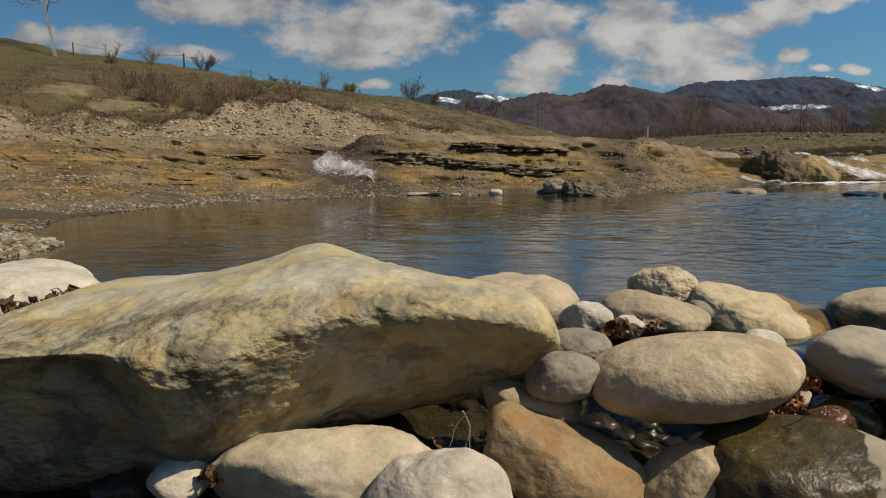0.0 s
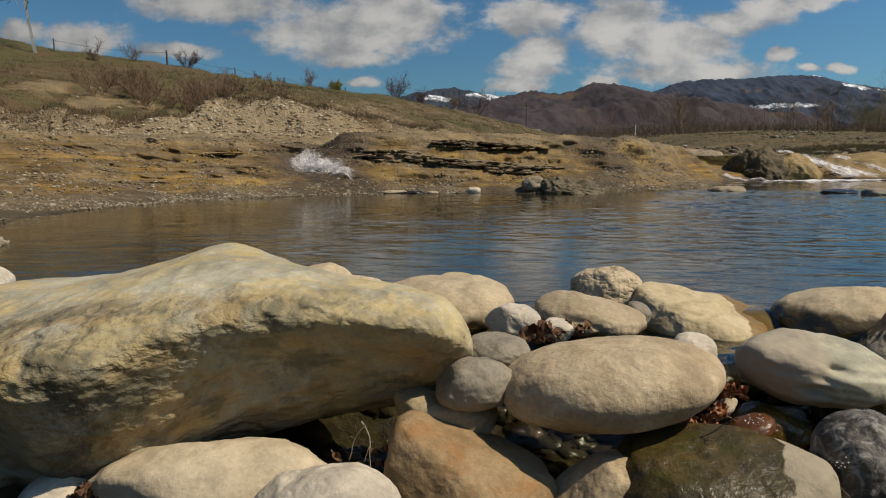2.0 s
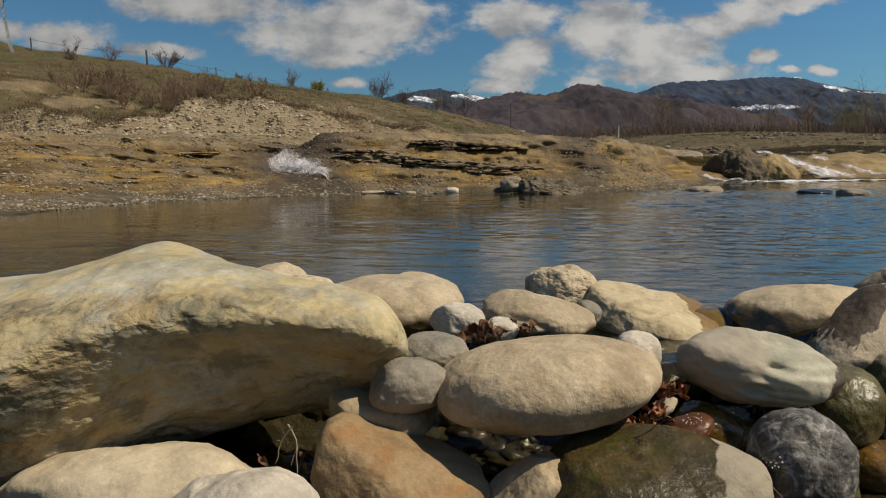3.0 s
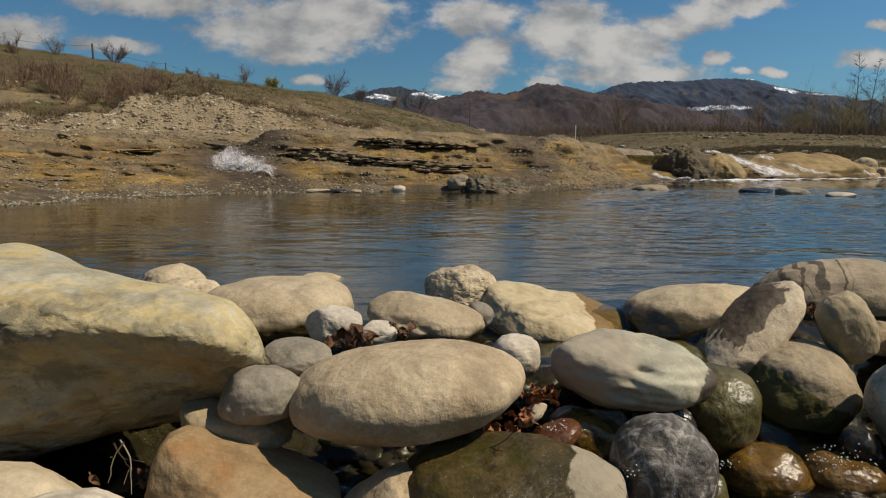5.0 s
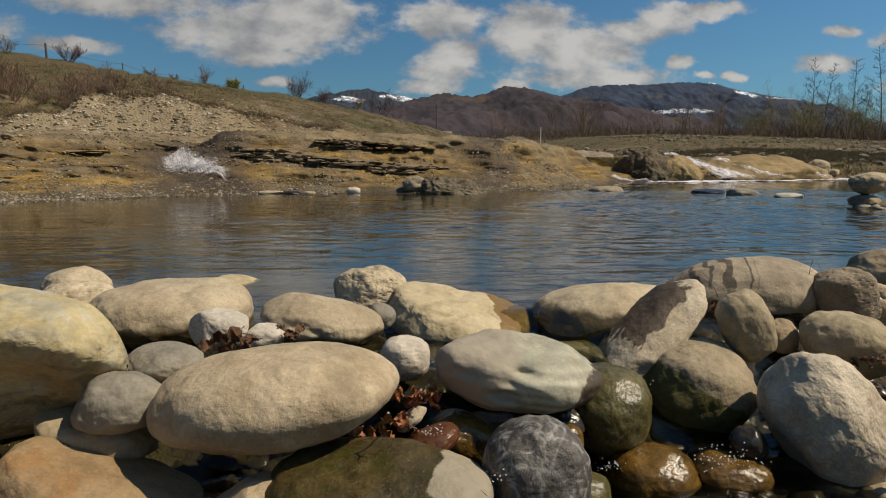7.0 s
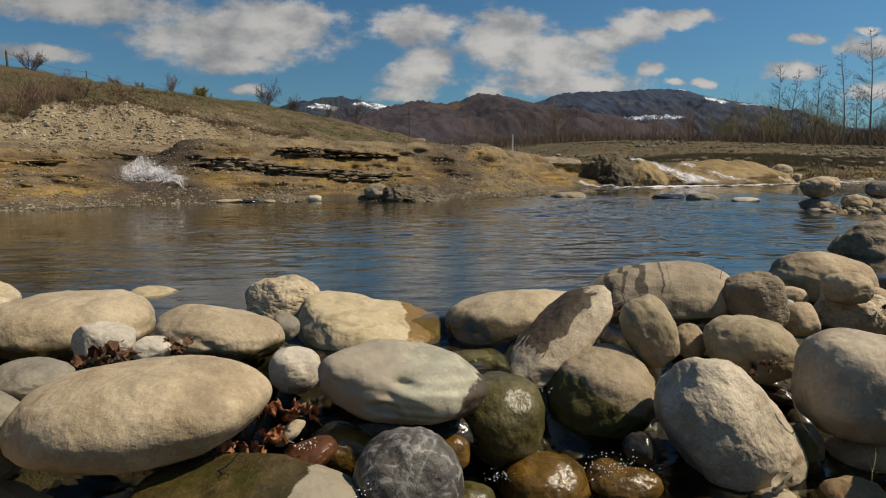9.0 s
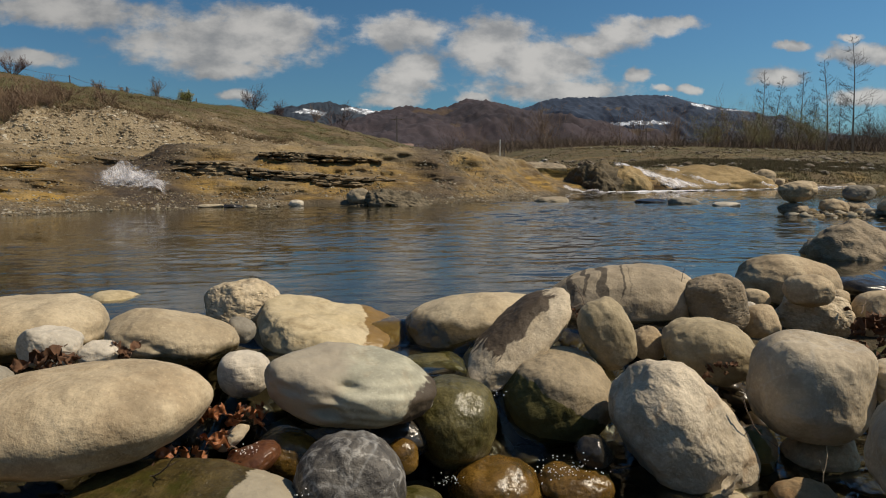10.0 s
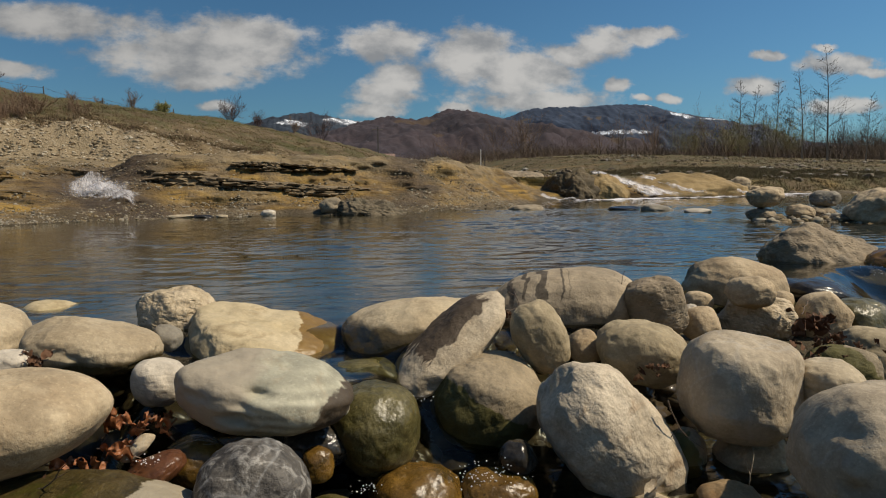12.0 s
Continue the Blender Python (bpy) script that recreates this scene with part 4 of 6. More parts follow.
M_NEARHILL = mountain_material("bare_beech_forest", (0.035, 0.026, 0.031), (0.054, 0.038, 0.042), None, (0.07, 0.045, 0.027))
# blue distance haze is put into the colours of the two farther forests
M_FARMT = mountain_material("hazy_fir_forest", (0.014, 0.028, 0.058), (0.030, 0.047, 0.083), [(1345, 256, 75, 15), (1490, 246, 60, 8), (921, 166, 60, 8), (1040, 170, 45, 7), (1248, 300, 16, 9), (1000, 296, 60, 6), (760, 150, 30, 5)], (0.075, 0.06, 0.05))
M_SNOWMT = mountain_material("hazy_snowy_fir_forest", (0.016, 0.027, 0.045), (0.030, 0.042, 0.06), [(62, 136, 46, 9), (-40, 128, 40, 6)])
NEAR_CREST = [(-0.3, 0.02), (-0.05, 0.06), (0.035, 0.0813), (0.075, 0.0935), (0.107, 0.1001), (0.132, 0.0948), (0.163, 0.0984), (0.178, 0.1070), (0.198, 0.1112), (0.218, 0.1085), (0.238, 0.1045), (0.272, 0.0963), (0.31, 0.086), (0.347, 0.0738), (0.40, 0.060), (0.50, 0.044), (0.8, 0.03)]
FAR_CREST = [(0.1, 0.03), (0.22, 0.085), (0.282, 0.1004), (0.316, 0.1123), (0.351, 0.116), (0.413, 0.1177), (0.458, 0.1208), (0.495, 0.123), (0.518, 0.1174), (0.551, 0.1093), (0.589, 0.1037), (0.627, 0.0989), (0.666, 0.0827), (0.746, 0.0673), (1.1, 0.05)]
SNOWY_CREST = [(-0.33, 0.04), (-0.12, 0.08), (-0.044, 0.0985), (-0.007, 0.1043), (0.028, 0.0977), (0.067, 0.0918), (0.14, 0.06), (0.28, 0.03)]
mountain("near_hill", "brown leafless forest hill in the distance", 900, 500, NEAR_CREST, M_NEARHILL, 31.0, -300, 760, 8, 2.2)
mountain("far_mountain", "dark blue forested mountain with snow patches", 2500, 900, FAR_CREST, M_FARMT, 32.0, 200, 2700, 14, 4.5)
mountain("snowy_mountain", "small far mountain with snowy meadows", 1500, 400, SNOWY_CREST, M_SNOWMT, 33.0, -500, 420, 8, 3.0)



# ---- the dam of stones ----
def dam(label, c, r, mat, seed, ang=0.0, yaw=0.0, tip=0.0, **shape):
    """One stone of the dam. ang: lean of its long side to the left (degrees); tip: forward tip."""
    shape.setdefault("sub", 6 if max(r) > 0.06 else 5)
    shape.setdefault("rough", 0.007)
    shape.setdefault("lump", 0.07)
    return rock("stone", label, c, r, mat, seed, (tip, -ang, yaw), "stone", "stones of the dam", **shape)


# cross-sections of the great boulder: where it stands along x, then back foot, back, crest, ridge, underside and foot as (y, z)
BOULDER = [
    (-0.95, 1.75, -0.20, 1.80, 0.00, 1.60, 0.06, 1.15, 0.05, 1.09, -0.03, 1.36, -0.30),
    (-0.67, 1.80, -0.25, 1.85, 0.02, 1.62, 0.15, 1.08, 0.115, 1.055, 0.06, 1.34, -0.30),
    (-0.55, 1.80, -0.24, 1.85, 0.03, 1.62, 0.160, 1.11, 0.118, 1.11, 0.05, 1.34, -0.30),
    (-0.43, 1.80, -0.22, 1.85, 0.04, 1.63, 0.170, 1.11, 0.128, 1.125, 0.05, 1.36, -0.29),
    (-0.33, 1.79, -0.22, 1.85, 0.045, 1.64, 0.190, 1.09, 0.142, 1.045, 0.01, 1.36, -0.27),
    (-0.20, 1.78, -0.20, 1.84, 0.05, 1.65, 0.238, 1.12, 0.160, 1.085, 0.03, 1.40, -0.22),
    (-0.155, 1.78, -0.20, 1.84, 0.05, 1.65, 0.250, 1.14, 0.168, 1.12, 0.05, 1.42, -0.19),
    (-0.05, 1.77, -0.19, 1.83, 0.045, 1.645, 0.225, 1.185, 0.178, 1.215, 0.07, 1.44, -0.16),
    (0.00, 1.74, -0.18, 1.78, 0.04, 1.58, 0.212, 1.20, 0.182, 1.25, 0.05, 1.44, -0.14),
    (0.13, 1.66, -0.14, 1.69, 0.03, 1.50, 0.197, 1.22, 0.172, 1.33, 0.03, 1.47, -0.12),
    (0.29, 1.55, -0.10, 1.57, 0.03, 1.43, 0.182, 1.24, 0.142, 1.36, 0.02, 1.47, -0.09),
    (0.43, 1.47, -0.03, 1.48, 0.04, 1.41, 0.140, 1.31, 0.100, 1.37, 0.03, 1.44, -0.04),
]


def boulder_shape():
    rows, nu, nv = np.array(BOULDER), 400, 280
    s = np.linspace(0, 1, nu)
    xs = rows[0, 0] + (rows[-1, 0] - rows[0, 0]) * (0.5 - 0.5 * np.cos(np.pi * s))
    ctrl = np.stack([np.interp(xs, rows[:, 0], rows[:, k]) for k in range(1, 13)], 1)
    for _ in range(40):
        ctrl[1:-1] = (ctrl[:-2] + 2 * ctrl[1:-1] + ctrl[2:]) / 4
    ctrl = ctrl.reshape(nu, 6, 2)
    t = np.linspace(0, 6, nv, endpoint=False)
    k = t.astype(int)
    u = (t - k)[None, :, None]
    a, b, c, d = (ctrl[:, (k + o) % 6] for o in (-1, 0, 1, 2))
    curve = 0.5 * (2 * b + (c - a) * u + (2 * a - 5 * b + 4 * c - d) * u**2 + (3 * b - a - 3 * c + d) * u**3)
    mid = ctrl.mean(1, keepdims=True)
    close = np.clip(np.minimum((xs - xs[0]) / 0.16, (xs[-1] - xs) / 0.075), 0, 1)
    close = np.sqrt(np.clip(1 - (1 - close) ** 2, 0, 1))[:, None, None]
    curve = mid + (curve - mid) * (0.02 + 0.98 * close)
    X = xs[:, None] + 0 * curve[:, :, 0]
    p = np.stack([X, curve[:, :, 0], curve[:, :, 1]], 2).reshape(-1, 3)
    away = (curve - mid).reshape(-1, 2)
    away = away / (np.linalg.norm(away, axis=1, keepdims=True) + 1e-6)
    side = np.clip(-away[:, 0], 0, 1)
    chip = np.abs(fbm(p * 11.0 + 4.0, 4))
    lift = 0.007 * fbm(p * 5.0, 3) + 0.0016 * fbm(p * 22.0, 3) - 0.012 * side * (chip - 0.35) + 0.004 * side * fbm(p * 34.0, 4)
    p[:, 1] += away[:, 0] * lift
    p[:, 2] += away[:, 1] * lift
    i, j = np.meshgrid(np.arange(nu - 1), np.arange(nv), indexing="ij")
    f = np.stack([i * nv + j, i * nv + (j + 1) % nv, (i + 1) * nv + (j + 1) % nv, (i + 1) * nv + j], 2).reshape(-1, 4)
    return p, f


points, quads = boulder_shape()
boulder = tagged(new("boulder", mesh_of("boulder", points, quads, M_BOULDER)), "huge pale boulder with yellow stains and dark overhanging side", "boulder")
dam("pale flat slab of limestone beside the boulder", (-1.03, 1.80, 0.05), (0.24, 0.20, 0.10), M_WHITE, 11, -8)
dam("long pale flat stone in front of the boulder", (-0.053, 1.20, -0.170), (0.252, 0.14, 0.102), M_PALE, 12, 4, planes=[((-0.5, -0.6, -0.2), 0.62)])
dam("small rounded white stone under the boulder", (-0.343, 1.18, -0.176), (0.058, 0.06, 0.046), M_WHITE, 13, 10)
dam("white limestone lying low", (0.174, 1.07, -0.185), (0.137, 0.11, 0.125), M_WHITE, 14, 0)
dam("angular rusty brown stone", (0.425, 1.27, -0.172), (0.178, 0.13, 0.074), M_BROWN, 15, -20, power=2.9, cuts=2, cut_at=0.85, planes=[((0.0, -0.5, 0.85), 0.66), ((-0.6, -0.75, 0.1), 0.78), ((0.1, 0.1, 1.0), 0.7)])
dam("brown stone wedged behind another", (0.371, 1.40, -0.085), (0.112, 0.08, 0.045), M_OLIVE, 16, -8, power=2.8)
dam("small smooth grey stone beside the boulder", (0.434, 1.37, -0.011), (0.084, 0.075, 0.055), M_GREY, 17, 5, lump=0.05)
dam("flat grey pebble lying among larger stones", (0.484, 1.46, 0.03), (0.071, 0.07, 0.036), M_GREY, 18, -5, lump=0.06)
dam("large smooth oval sandstone cobble", (0.707, 1.355, -0.003), (0.222, 0.165, 0.088), M_OVAL, 19, 7, -4, power=2.0, lump=0.03, cuts=0, rough=0.005)
dam("pale block under the oval cobble", (0.672, 1.255, -0.215), (0.100, 0.09, 0.108), M_TAN, 20, 0, power=3.2, cuts=4, cut_at=0.74)
dam("broad flat tan slab at the water", (0.345, 2.01, 0.005), (0.217, 0.19, 0.095), M_TAN_WET, 21, 3, -4, planes=[((0.1, -0.25, 0.95), 0.78)], power=2.1, cuts=1, lump=0.05)
dam("flat stone tip just above the water", (0.40, 2.60, -0.014), (0.085, 0.09, 0.034), M_YELLOW, 22, 3)
dam("rounded pinkish stone at the water", (-0.085, 2.50, 0.0), (0.108, 0.10, 0.070), M_TAN_WET, 23, 5)
dam("low rough stone at the water", (0.09, 2.06, 0.045), (0.10, 0.09, 0.05), M_ROCKY, 24, 0)
dam("white angular limestone lump", (0.537, 1.69, 0.045), (0.068, 0.06, 0.046), M_WHITE, 25, -15, power=3.0, cuts=4, cut_at=0.78)
dam("small pale cobble between larger stones", (0.642, 1.68, 0.026), (0.045, 0.045, 0.030), M_WHITE, 26, 0)
dam("pale flat rounded cobble at the water", (0.757, 1.85, 0.022), (0.153, 0.13, 0.066), M_TAN_WET, 27, -3, planes=[((0.5, 0.1, 0.85), 0.7)])
dam("rough angular rock at the water", (0.890, 2.19, 0.025), (0.118, 0.10, 0.082), M_ROCKY, 28, -4, power=2.2, cuts=4, cut_at=0.78, rough=0.016)
dam("tiny grey pebble between rocks", (0.908, 1.92, 0.016), (0.037, 0.04, 0.032), M_GREY, 29, -20)
dam("yellow cracked slab half in water", (1.13, 2.02, -0.026), (0.212, 0.17, 0.070), M_YELLOW, 30, -9, -6, planes=[((0.10, -0.45, 0.9), 0.16), ((-0.8, -0.5, 0.2), 0.66), ((-0.2, -0.95, 0.1), 0.66), ((0.7, -0.7, 0.2), 0.62)], power=3.4, cuts=3, cut_at=0.78, rough=0.010)
dam("small rounded speckled stone", (0.953, 1.60, -0.008), (0.055, 0.055, 0.050), M_WHITE, 31, 0)
dam("greenish banded stone with a chipped hollow", (1.174, 1.465, -0.008), (0.170, 0.125, 0.074), M_STRIPED, 32, -7, -4, planes=[((-0.05, -0.35, 0.9), 0.74)], power=2.1, cuts=1, cut_at=0.88, bumps=[((-0.02, -0.80, 0.34), 0.17, -0.26), ((-0.12, -0.85, 0.05), 0.15, -0.16), ((-0.20, -0.85, -0.30), 0.17, -0.24), ((0.10, -0.80, 0.12), 0.08, 0.10), ((-0.55, -0.62, 0.1), 0.2, -0.08)])
dam("large cream stone half in water", (1.56, 2.03, -0.040), (0.225, 0.19, 0.122), M_CREAM, 33, 4, -6, lump=0.05, power=2.1, cuts=1)
dam("pale stone leaning, half dark with wet", (1.605, 1.815, -0.006), (0.192, 0.10, 0.058), M_WETSLANT, 34, 35, 24, power=2.2, cuts=1, cut_at=0.85, planes=[((0.1, -0.8, 0.45), 0.78)])
dam("large grey stone with dark drip stains", (2.008, 2.10, 0.034), (0.242, 0.16, 0.108), M_STRIPEBACK, 35, 6, -8, power=2.1, cuts=1, lump=0.05)
dam("smooth greenish oval stone standing on edge", (1.818, 1.735, 0.018), (0.094, 0.06, 0.066), M_OLIVE, 36, -65, -8, lump=0.05)
dam("small pale stone wedged in the pile", (1.971, 1.835, -0.040), (0.044, 0.05, 0.050), M_TAN, 37, 0)
dam("large grey brown stone with wet mossy foot", (1.675, 1.70, -0.134), (0.138, 0.12, 0.122), M_GREYBIG, 38, 30, -8, power=2.3, cuts=2, cut_at=0.86)
dam("wet green stone in the overflow", (1.388, 1.53, -0.115), (0.100, 0.095, 0.095), M_WETGREEN, 39, 0, lump=0.05)
dam("dark grey stone with white veins", (1.165, 1.25, -0.136), (0.095, 0.085, 0.110), M_MARBLE, 40, 0)
mossy = dam("mossy wet slab with a dry pale patch", (0.887, 1.23, -0.172), (0.200, 0.15, 0.108), M_MOSSY, 41, 4, planes=[((0.0, -0.35, 0.93), 0.72)])
dam("large white pitted stone", (1.890, 1.48, -0.150), (0.180, 0.125, 0.116), M_PIT, 42, -48, -8, power=2.3, planes=[((0.1, -0.8, 0.55), 0.80)], cuts=1, rough=0.010)
dam("olive smooth stone with dark spots", (2.081, 1.71, -0.032), (0.122, 0.10, 0.080), M_OLIVE, 43, -10, -8, power=2.15, cuts=2, cut_at=0.86)
dam("big rounded smooth grey stone with pale veins", (2.195, 1.475, -0.060), (0.131, 0.12, 0.119), M_VEIN, 44, -5, -10, power=2.6, planes=[((0.62, -0.78, 0.05), 0.86), ((0.0, -0.2, 0.95), 0.84)], cuts=0, lump=0.04)
dam("dark upright stone with worn faces", (2.231, 1.95, 0.040), (0.082, 0.08, 0.086), M_DARKBACK, 45, 12, -8, power=3.4, cuts=3, cut_at=0.85)
dam("broad grey stone at the water", (2.80, 2.42, 0.015), (0.20, 0.15, 0.105), M_TAN, 46, -6, -8, power=2.1, cuts=1)
dam("small brown stone on the pile", (2.601, 2.04, 0.055), (0.075, 0.065, 0.052), M_TAN, 47, -5)
dam("small round tan stone", (2.379, 1.95, -0.014), (0.058, 0.055, 0.050), M_TAN, 48, 0)
dam("crumbling pale block with cracks", (2.681, 2.14, -0.045), (0.115, 0.10, 0.078), M_ROCKY, 49, -10, power=2.8, cuts=5, cut_at=0.8, rough=0.018)
dam("large dark rock with a lit side", (3.87, 3.32, -0.030), (0.31, 0.24, 0.185), M_DARKBACK, 50, -16, -10, cuts=6, cut_at=0.76, rough=0.02)
dam("tan stone with a stepped notch", (2.895, 2.10, -0.045), (0.088, 0.075, 0.090), M_TAN, 51, -30, cuts=4, cut_at=0.75)
dam("yellowish flat stone beside the pile", (2.378, 1.42, -0.045), (0.080, 0.075, 0.052), M_PALE, 52, -5)
dam("big dim grey stone", (2.30, 1.17, -0.105), (0.168, 0.15, 0.135), M_VEIN, 53, 10, -10)
dam("small stone under the pile", (2.245, 1.50, -0.225), (0.085, 0.08, 0.048), M_TAN, 54, 0)
dam("wet amber stone in the overflow", (1.465, 1.45, -0.240), (0.097, 0.085, 0.070), M_WETBROWN, 55, 5)
dam("wet rusty stone in the overflow", (1.628, 1.435, -0.235), (0.078, 0.07, 0.048), M_WETBROWN, 56, 0)
dam("small dark pebble in the overflow", (1.678, 1.455, -0.172), (0.040, 0.04, 0.038), M_DARKWET, 57, 0)
dam("small wet yellow pebble", (1.273, 1.415, -0.135), (0.030, 0.03, 0.034), M_WETBROWN, 58, 0)

# ---- rocks of the far bank ----
rock("bank_rock", "dark silt rock beside the cascade", (8.12, 18.0, 0.14), (0.74, 0.8, 0.68), M_DARKSILT, 71, (0, 8, 0), "rock", sub=6, rough=0.04, cuts=7, cut_at=0.72, power=2.6, planes=[((-0.9, -0.4, 0.0), 0.62), ((0.5, -0.6, 0.6), 0.7)])
rock("bank_rock", "rounded silt rock beside the cascade", (9.1, 18.6, 0.12), (0.85, 0.9, 0.58), M_SILTROCK, 72, (0, 14, 0), "rock", sub=6, rough=0.02)
rock("wet_slab", "smooth grey rock slab with water sliding over it", (7.35, 20.6, 0.42), (1.15, 0.9, 0.42), M_DARKBACK, 70, (0, 3, 15), "rock", sub=6, rough=0.008, power=2.6)
rock("rock_slab", "low tan silt rock slab beside the cascade", (13.2, 21.2, 0.1), (2.7, 1.6, 0.62), M_SILTROCK, 73, (0, 4, 28), "rock", sub=6, rough=0.012)
rock("islet", "low brown rock just out of the water", (4.65, 11.0, -0.02), (0.30, 0.25, 0.10), M_SHOREROCK, 74, (0, 0, 0), "rock", sub=5)
rock("shore_rock", "grey white lit stone on the shore", (1.50, 9.95, 0.12), (0.17, 0.16, 0.12), M_SHOREROCK, 75, (0, 0, 0), "rock", sub=5)
rock("shore_rock", "layered grey rock heap at the water", (2.05, 9.9, 0.04), (0.48, 0.35, 0.15), M_HEAP, 76, (0, 8, 0), "rock", sub=6, rough=0.04, cuts=6, cut_at=0.7)
rock("shore_stone", "small white stone at the water", (0.65, 9.85, 0.03), (0.10, 0.09, 0.06), M_WHITE, 77, (0, 0, 0), "stone", sub=5)


def ledge(label, line, thick, seed, mat, count, long=0.13, deep=0.5, courses=4):
    """A bed of harder rock standing out of the bank, broken into flat blocks in courses. line: (x, y, z) knots of its upper edge;
    thick: its height at start, middle and end."""
    rng = np.random.RandomState(seed)
    pts = np.array(line, float)
    t = rng.uniform(0, 1, count) * (len(pts) - 1)
    c = np.stack([np.interp(t, np.arange(len(pts)), pts[:, k]) for k in range(3)], 1)
    h = np.interp(t, np.linspace(0, len(pts) - 1, len(thick)), thick)
    course = rng.randint(0, courses, count)
    c[:, 2] -= h * (course + 0.5) / courses + 0.02 * fbm2(c[:, 0], c[:, 0] * 0, 2.0, 3, seed)
    c[:, 1] += 0.06 * fbm2(c[:, 0], course * 3.0, 1.7, 3, seed + 1.0) - 0.45 * (h * course / courses) + rng.uniform(0.05, 0.14, count)
    n, faces = ball(2)
    box_n = n / (np.abs(n) ** 5).sum(1)[:, None] ** 0.2
    half = np.stack([long * rng.uniform(0.35, 1.3, count), deep * 0.5 * rng.uniform(0.7, 1.1, count), 0.62 * h / courses * rng.uniform(0.6, 1.25, count)], 1)
    v = box_n[None] * (1 + 0.10 * rng.uniform(-1, 1, (count, len(n), 1))) * half[:, None]
    yaw, tilt = rng.normal(0, 0.22, (count, 1)), rng.normal(0, 0.06, (count, 1))
    x, y, z = v[:, :, 0], v[:, :, 1], v[:, :, 2]
    x, z = x + z * tilt, z - x * tilt
    x, y = x * np.cos(yaw) - y * np.sin(yaw), x * np.sin(yaw) + y * np.cos(yaw)
    v = np.stack([x, y + deep * 0.42, z], 2) + c[:, None]
    f = faces[None] + (np.arange(count) * len(n))[:, None, None]
    ob = new("rock_ledge", mesh_of("rock_ledge", v.reshape(-1, 3), f.reshape(-1, 3), mat, smooth=False))
    return tagged(ob, label, "rock ledge", "ledges of the far bank")


ledge("dark layered rock ledge beside the rill", [(-1.05, 11.05, 0.62), (-0.6, 10.95, 0.63), (-0.2, 10.98, 0.56)], (0.22, 0.36, 0.20), 81, M_LEDGE, 150, courses=6)
ledge("thin dark ledge under the bank rim", [(0.05, 11.45, 0.80), (0.6, 11.4, 0.79), (1.2, 11.5, 0.74), (1.9, 11.7, 0.68)], (0.10, 0.15, 0.10, 0.04), 82, M_LEDGE, 120, 0.09)
ledge("dark broken ledge in the bank face", [(-0.25, 10.85, 0.54), (0.34, 10.72, 0.49), (0.9, 10.68, 0.44), (1.5, 10.8, 0.38), (2.05, 11.1, 0.36)], (0.20, 0.20, 0.16, 0.06), 83, M_LEDGE, 180, courses=4)
ledge("low tan ledge in the gravel slope", [(-6.8, 10.1, 0.36), (-5.8, 10.3, 0.44), (-4.9, 10.45, 0.51), (-3.9, 10.7, 0.57), (-3.2, 10.85, 0.57)], (0.10, 0.16, 0.12, 0.05), 84, M_SILTROCK, 160, 0.16, courses=3)
ledge("crumbling tan ledge in the gravel slope", [(-5.2, 9.35, 0.27), (-4.5, 9.75, 0.32), (-3.7, 10.2, 0.38)], (0.04, 0.10, 0.04), 85, M_SILTROCK, 70, 0.12, courses=2)
rock("river_stone", "dark flat stone in the shallow river", (6.05, 10.35, 0.0), (0.26, 0.2, 0.06), M_DARKWET, 81, (0, 0, 0), "stone", "stones in the river", sub=5)
rock("river_stone", "grey flat stone in the shallow river", (6.35, 9.85, 0.0), (0.27, 0.2, 0.09), M_GREY, 82, (0, 5, 20), "stone", "stones in the river", sub=5)
rock("river_stone", "pale flat stone in the shallow river", (6.5, 9.0, 0.0), (0.20, 0.16, 0.06), M_WHITE, 83, (0, 0, 0), "stone", "stones in the river", sub=5)
rock("cairn_stone", "large rounded grey stone on top of others", (6.04, 6.85, 0.245), (0.20, 0.17, 0.115), M_TAN, 84, (0, -4, 0), "stone", "stones on the spit", sub=6)
rock("cairn_stone", "tan stone at the foot of the heap", (6.36, 6.72, 0.085), (0.15, 0.13, 0.09), M_TAN, 85, (0, 6, 0), "stone", "stones on the spit", sub=6)
rock("cairn_stone", "dark wet stone under the heap", (5.98, 6.84, 0.062), (0.16, 0.15, 0.07), M_DARKBACK, 86, (0, 0, 0), "stone", "stones on the spit", sub=6)
rock("cairn_stone", "grey flat stone on the heap", (6.84, 6.95, 0.215), (0.17, 0.14, 0.095), M_GREY, 87, (0, 3, 0), "stone", "stones on the spit", sub=6)
rock("cairn_stone", "dark stone under a grey one", (6.75, 6.92, 0.06), (0.17, 0.14, 0.08), M_DARKBACK, 88, (0, 0, 0), "stone", "stones on the spit", sub=6)
rock("cairn_stone", "large pale boulder on the gravel spit", (6.90, 6.25, 0.14), (0.36, 0.28, 0.20), M_TAN, 89, (0, -6, 0), "stone", "stones on the spit", sub=6)
rock("shore_stone", "flat white stone at the water", (-0.43, 9.6, 0.02), (0.17, 0.08, 0.025), M_PALE, 90, (0, 0, 5), "stone", "stones of the far shore", sub=5)
rock("shore_stone", "dark flat stone at the water", (-0.17, 9.6, 0.01), (0.14, 0.08, 0.03), M_DARKWET, 91, (0, 0, 0), "stone", "stones of the far shore", sub=5)
rock("shore_stone", "small white stone lying in shallow water", (0.08, 9.55, 0.015), (0.08, 0.05, 0.025), M_PALE, 92, (0, 0, -5), "stone", "stones of the far shore", sub=5)
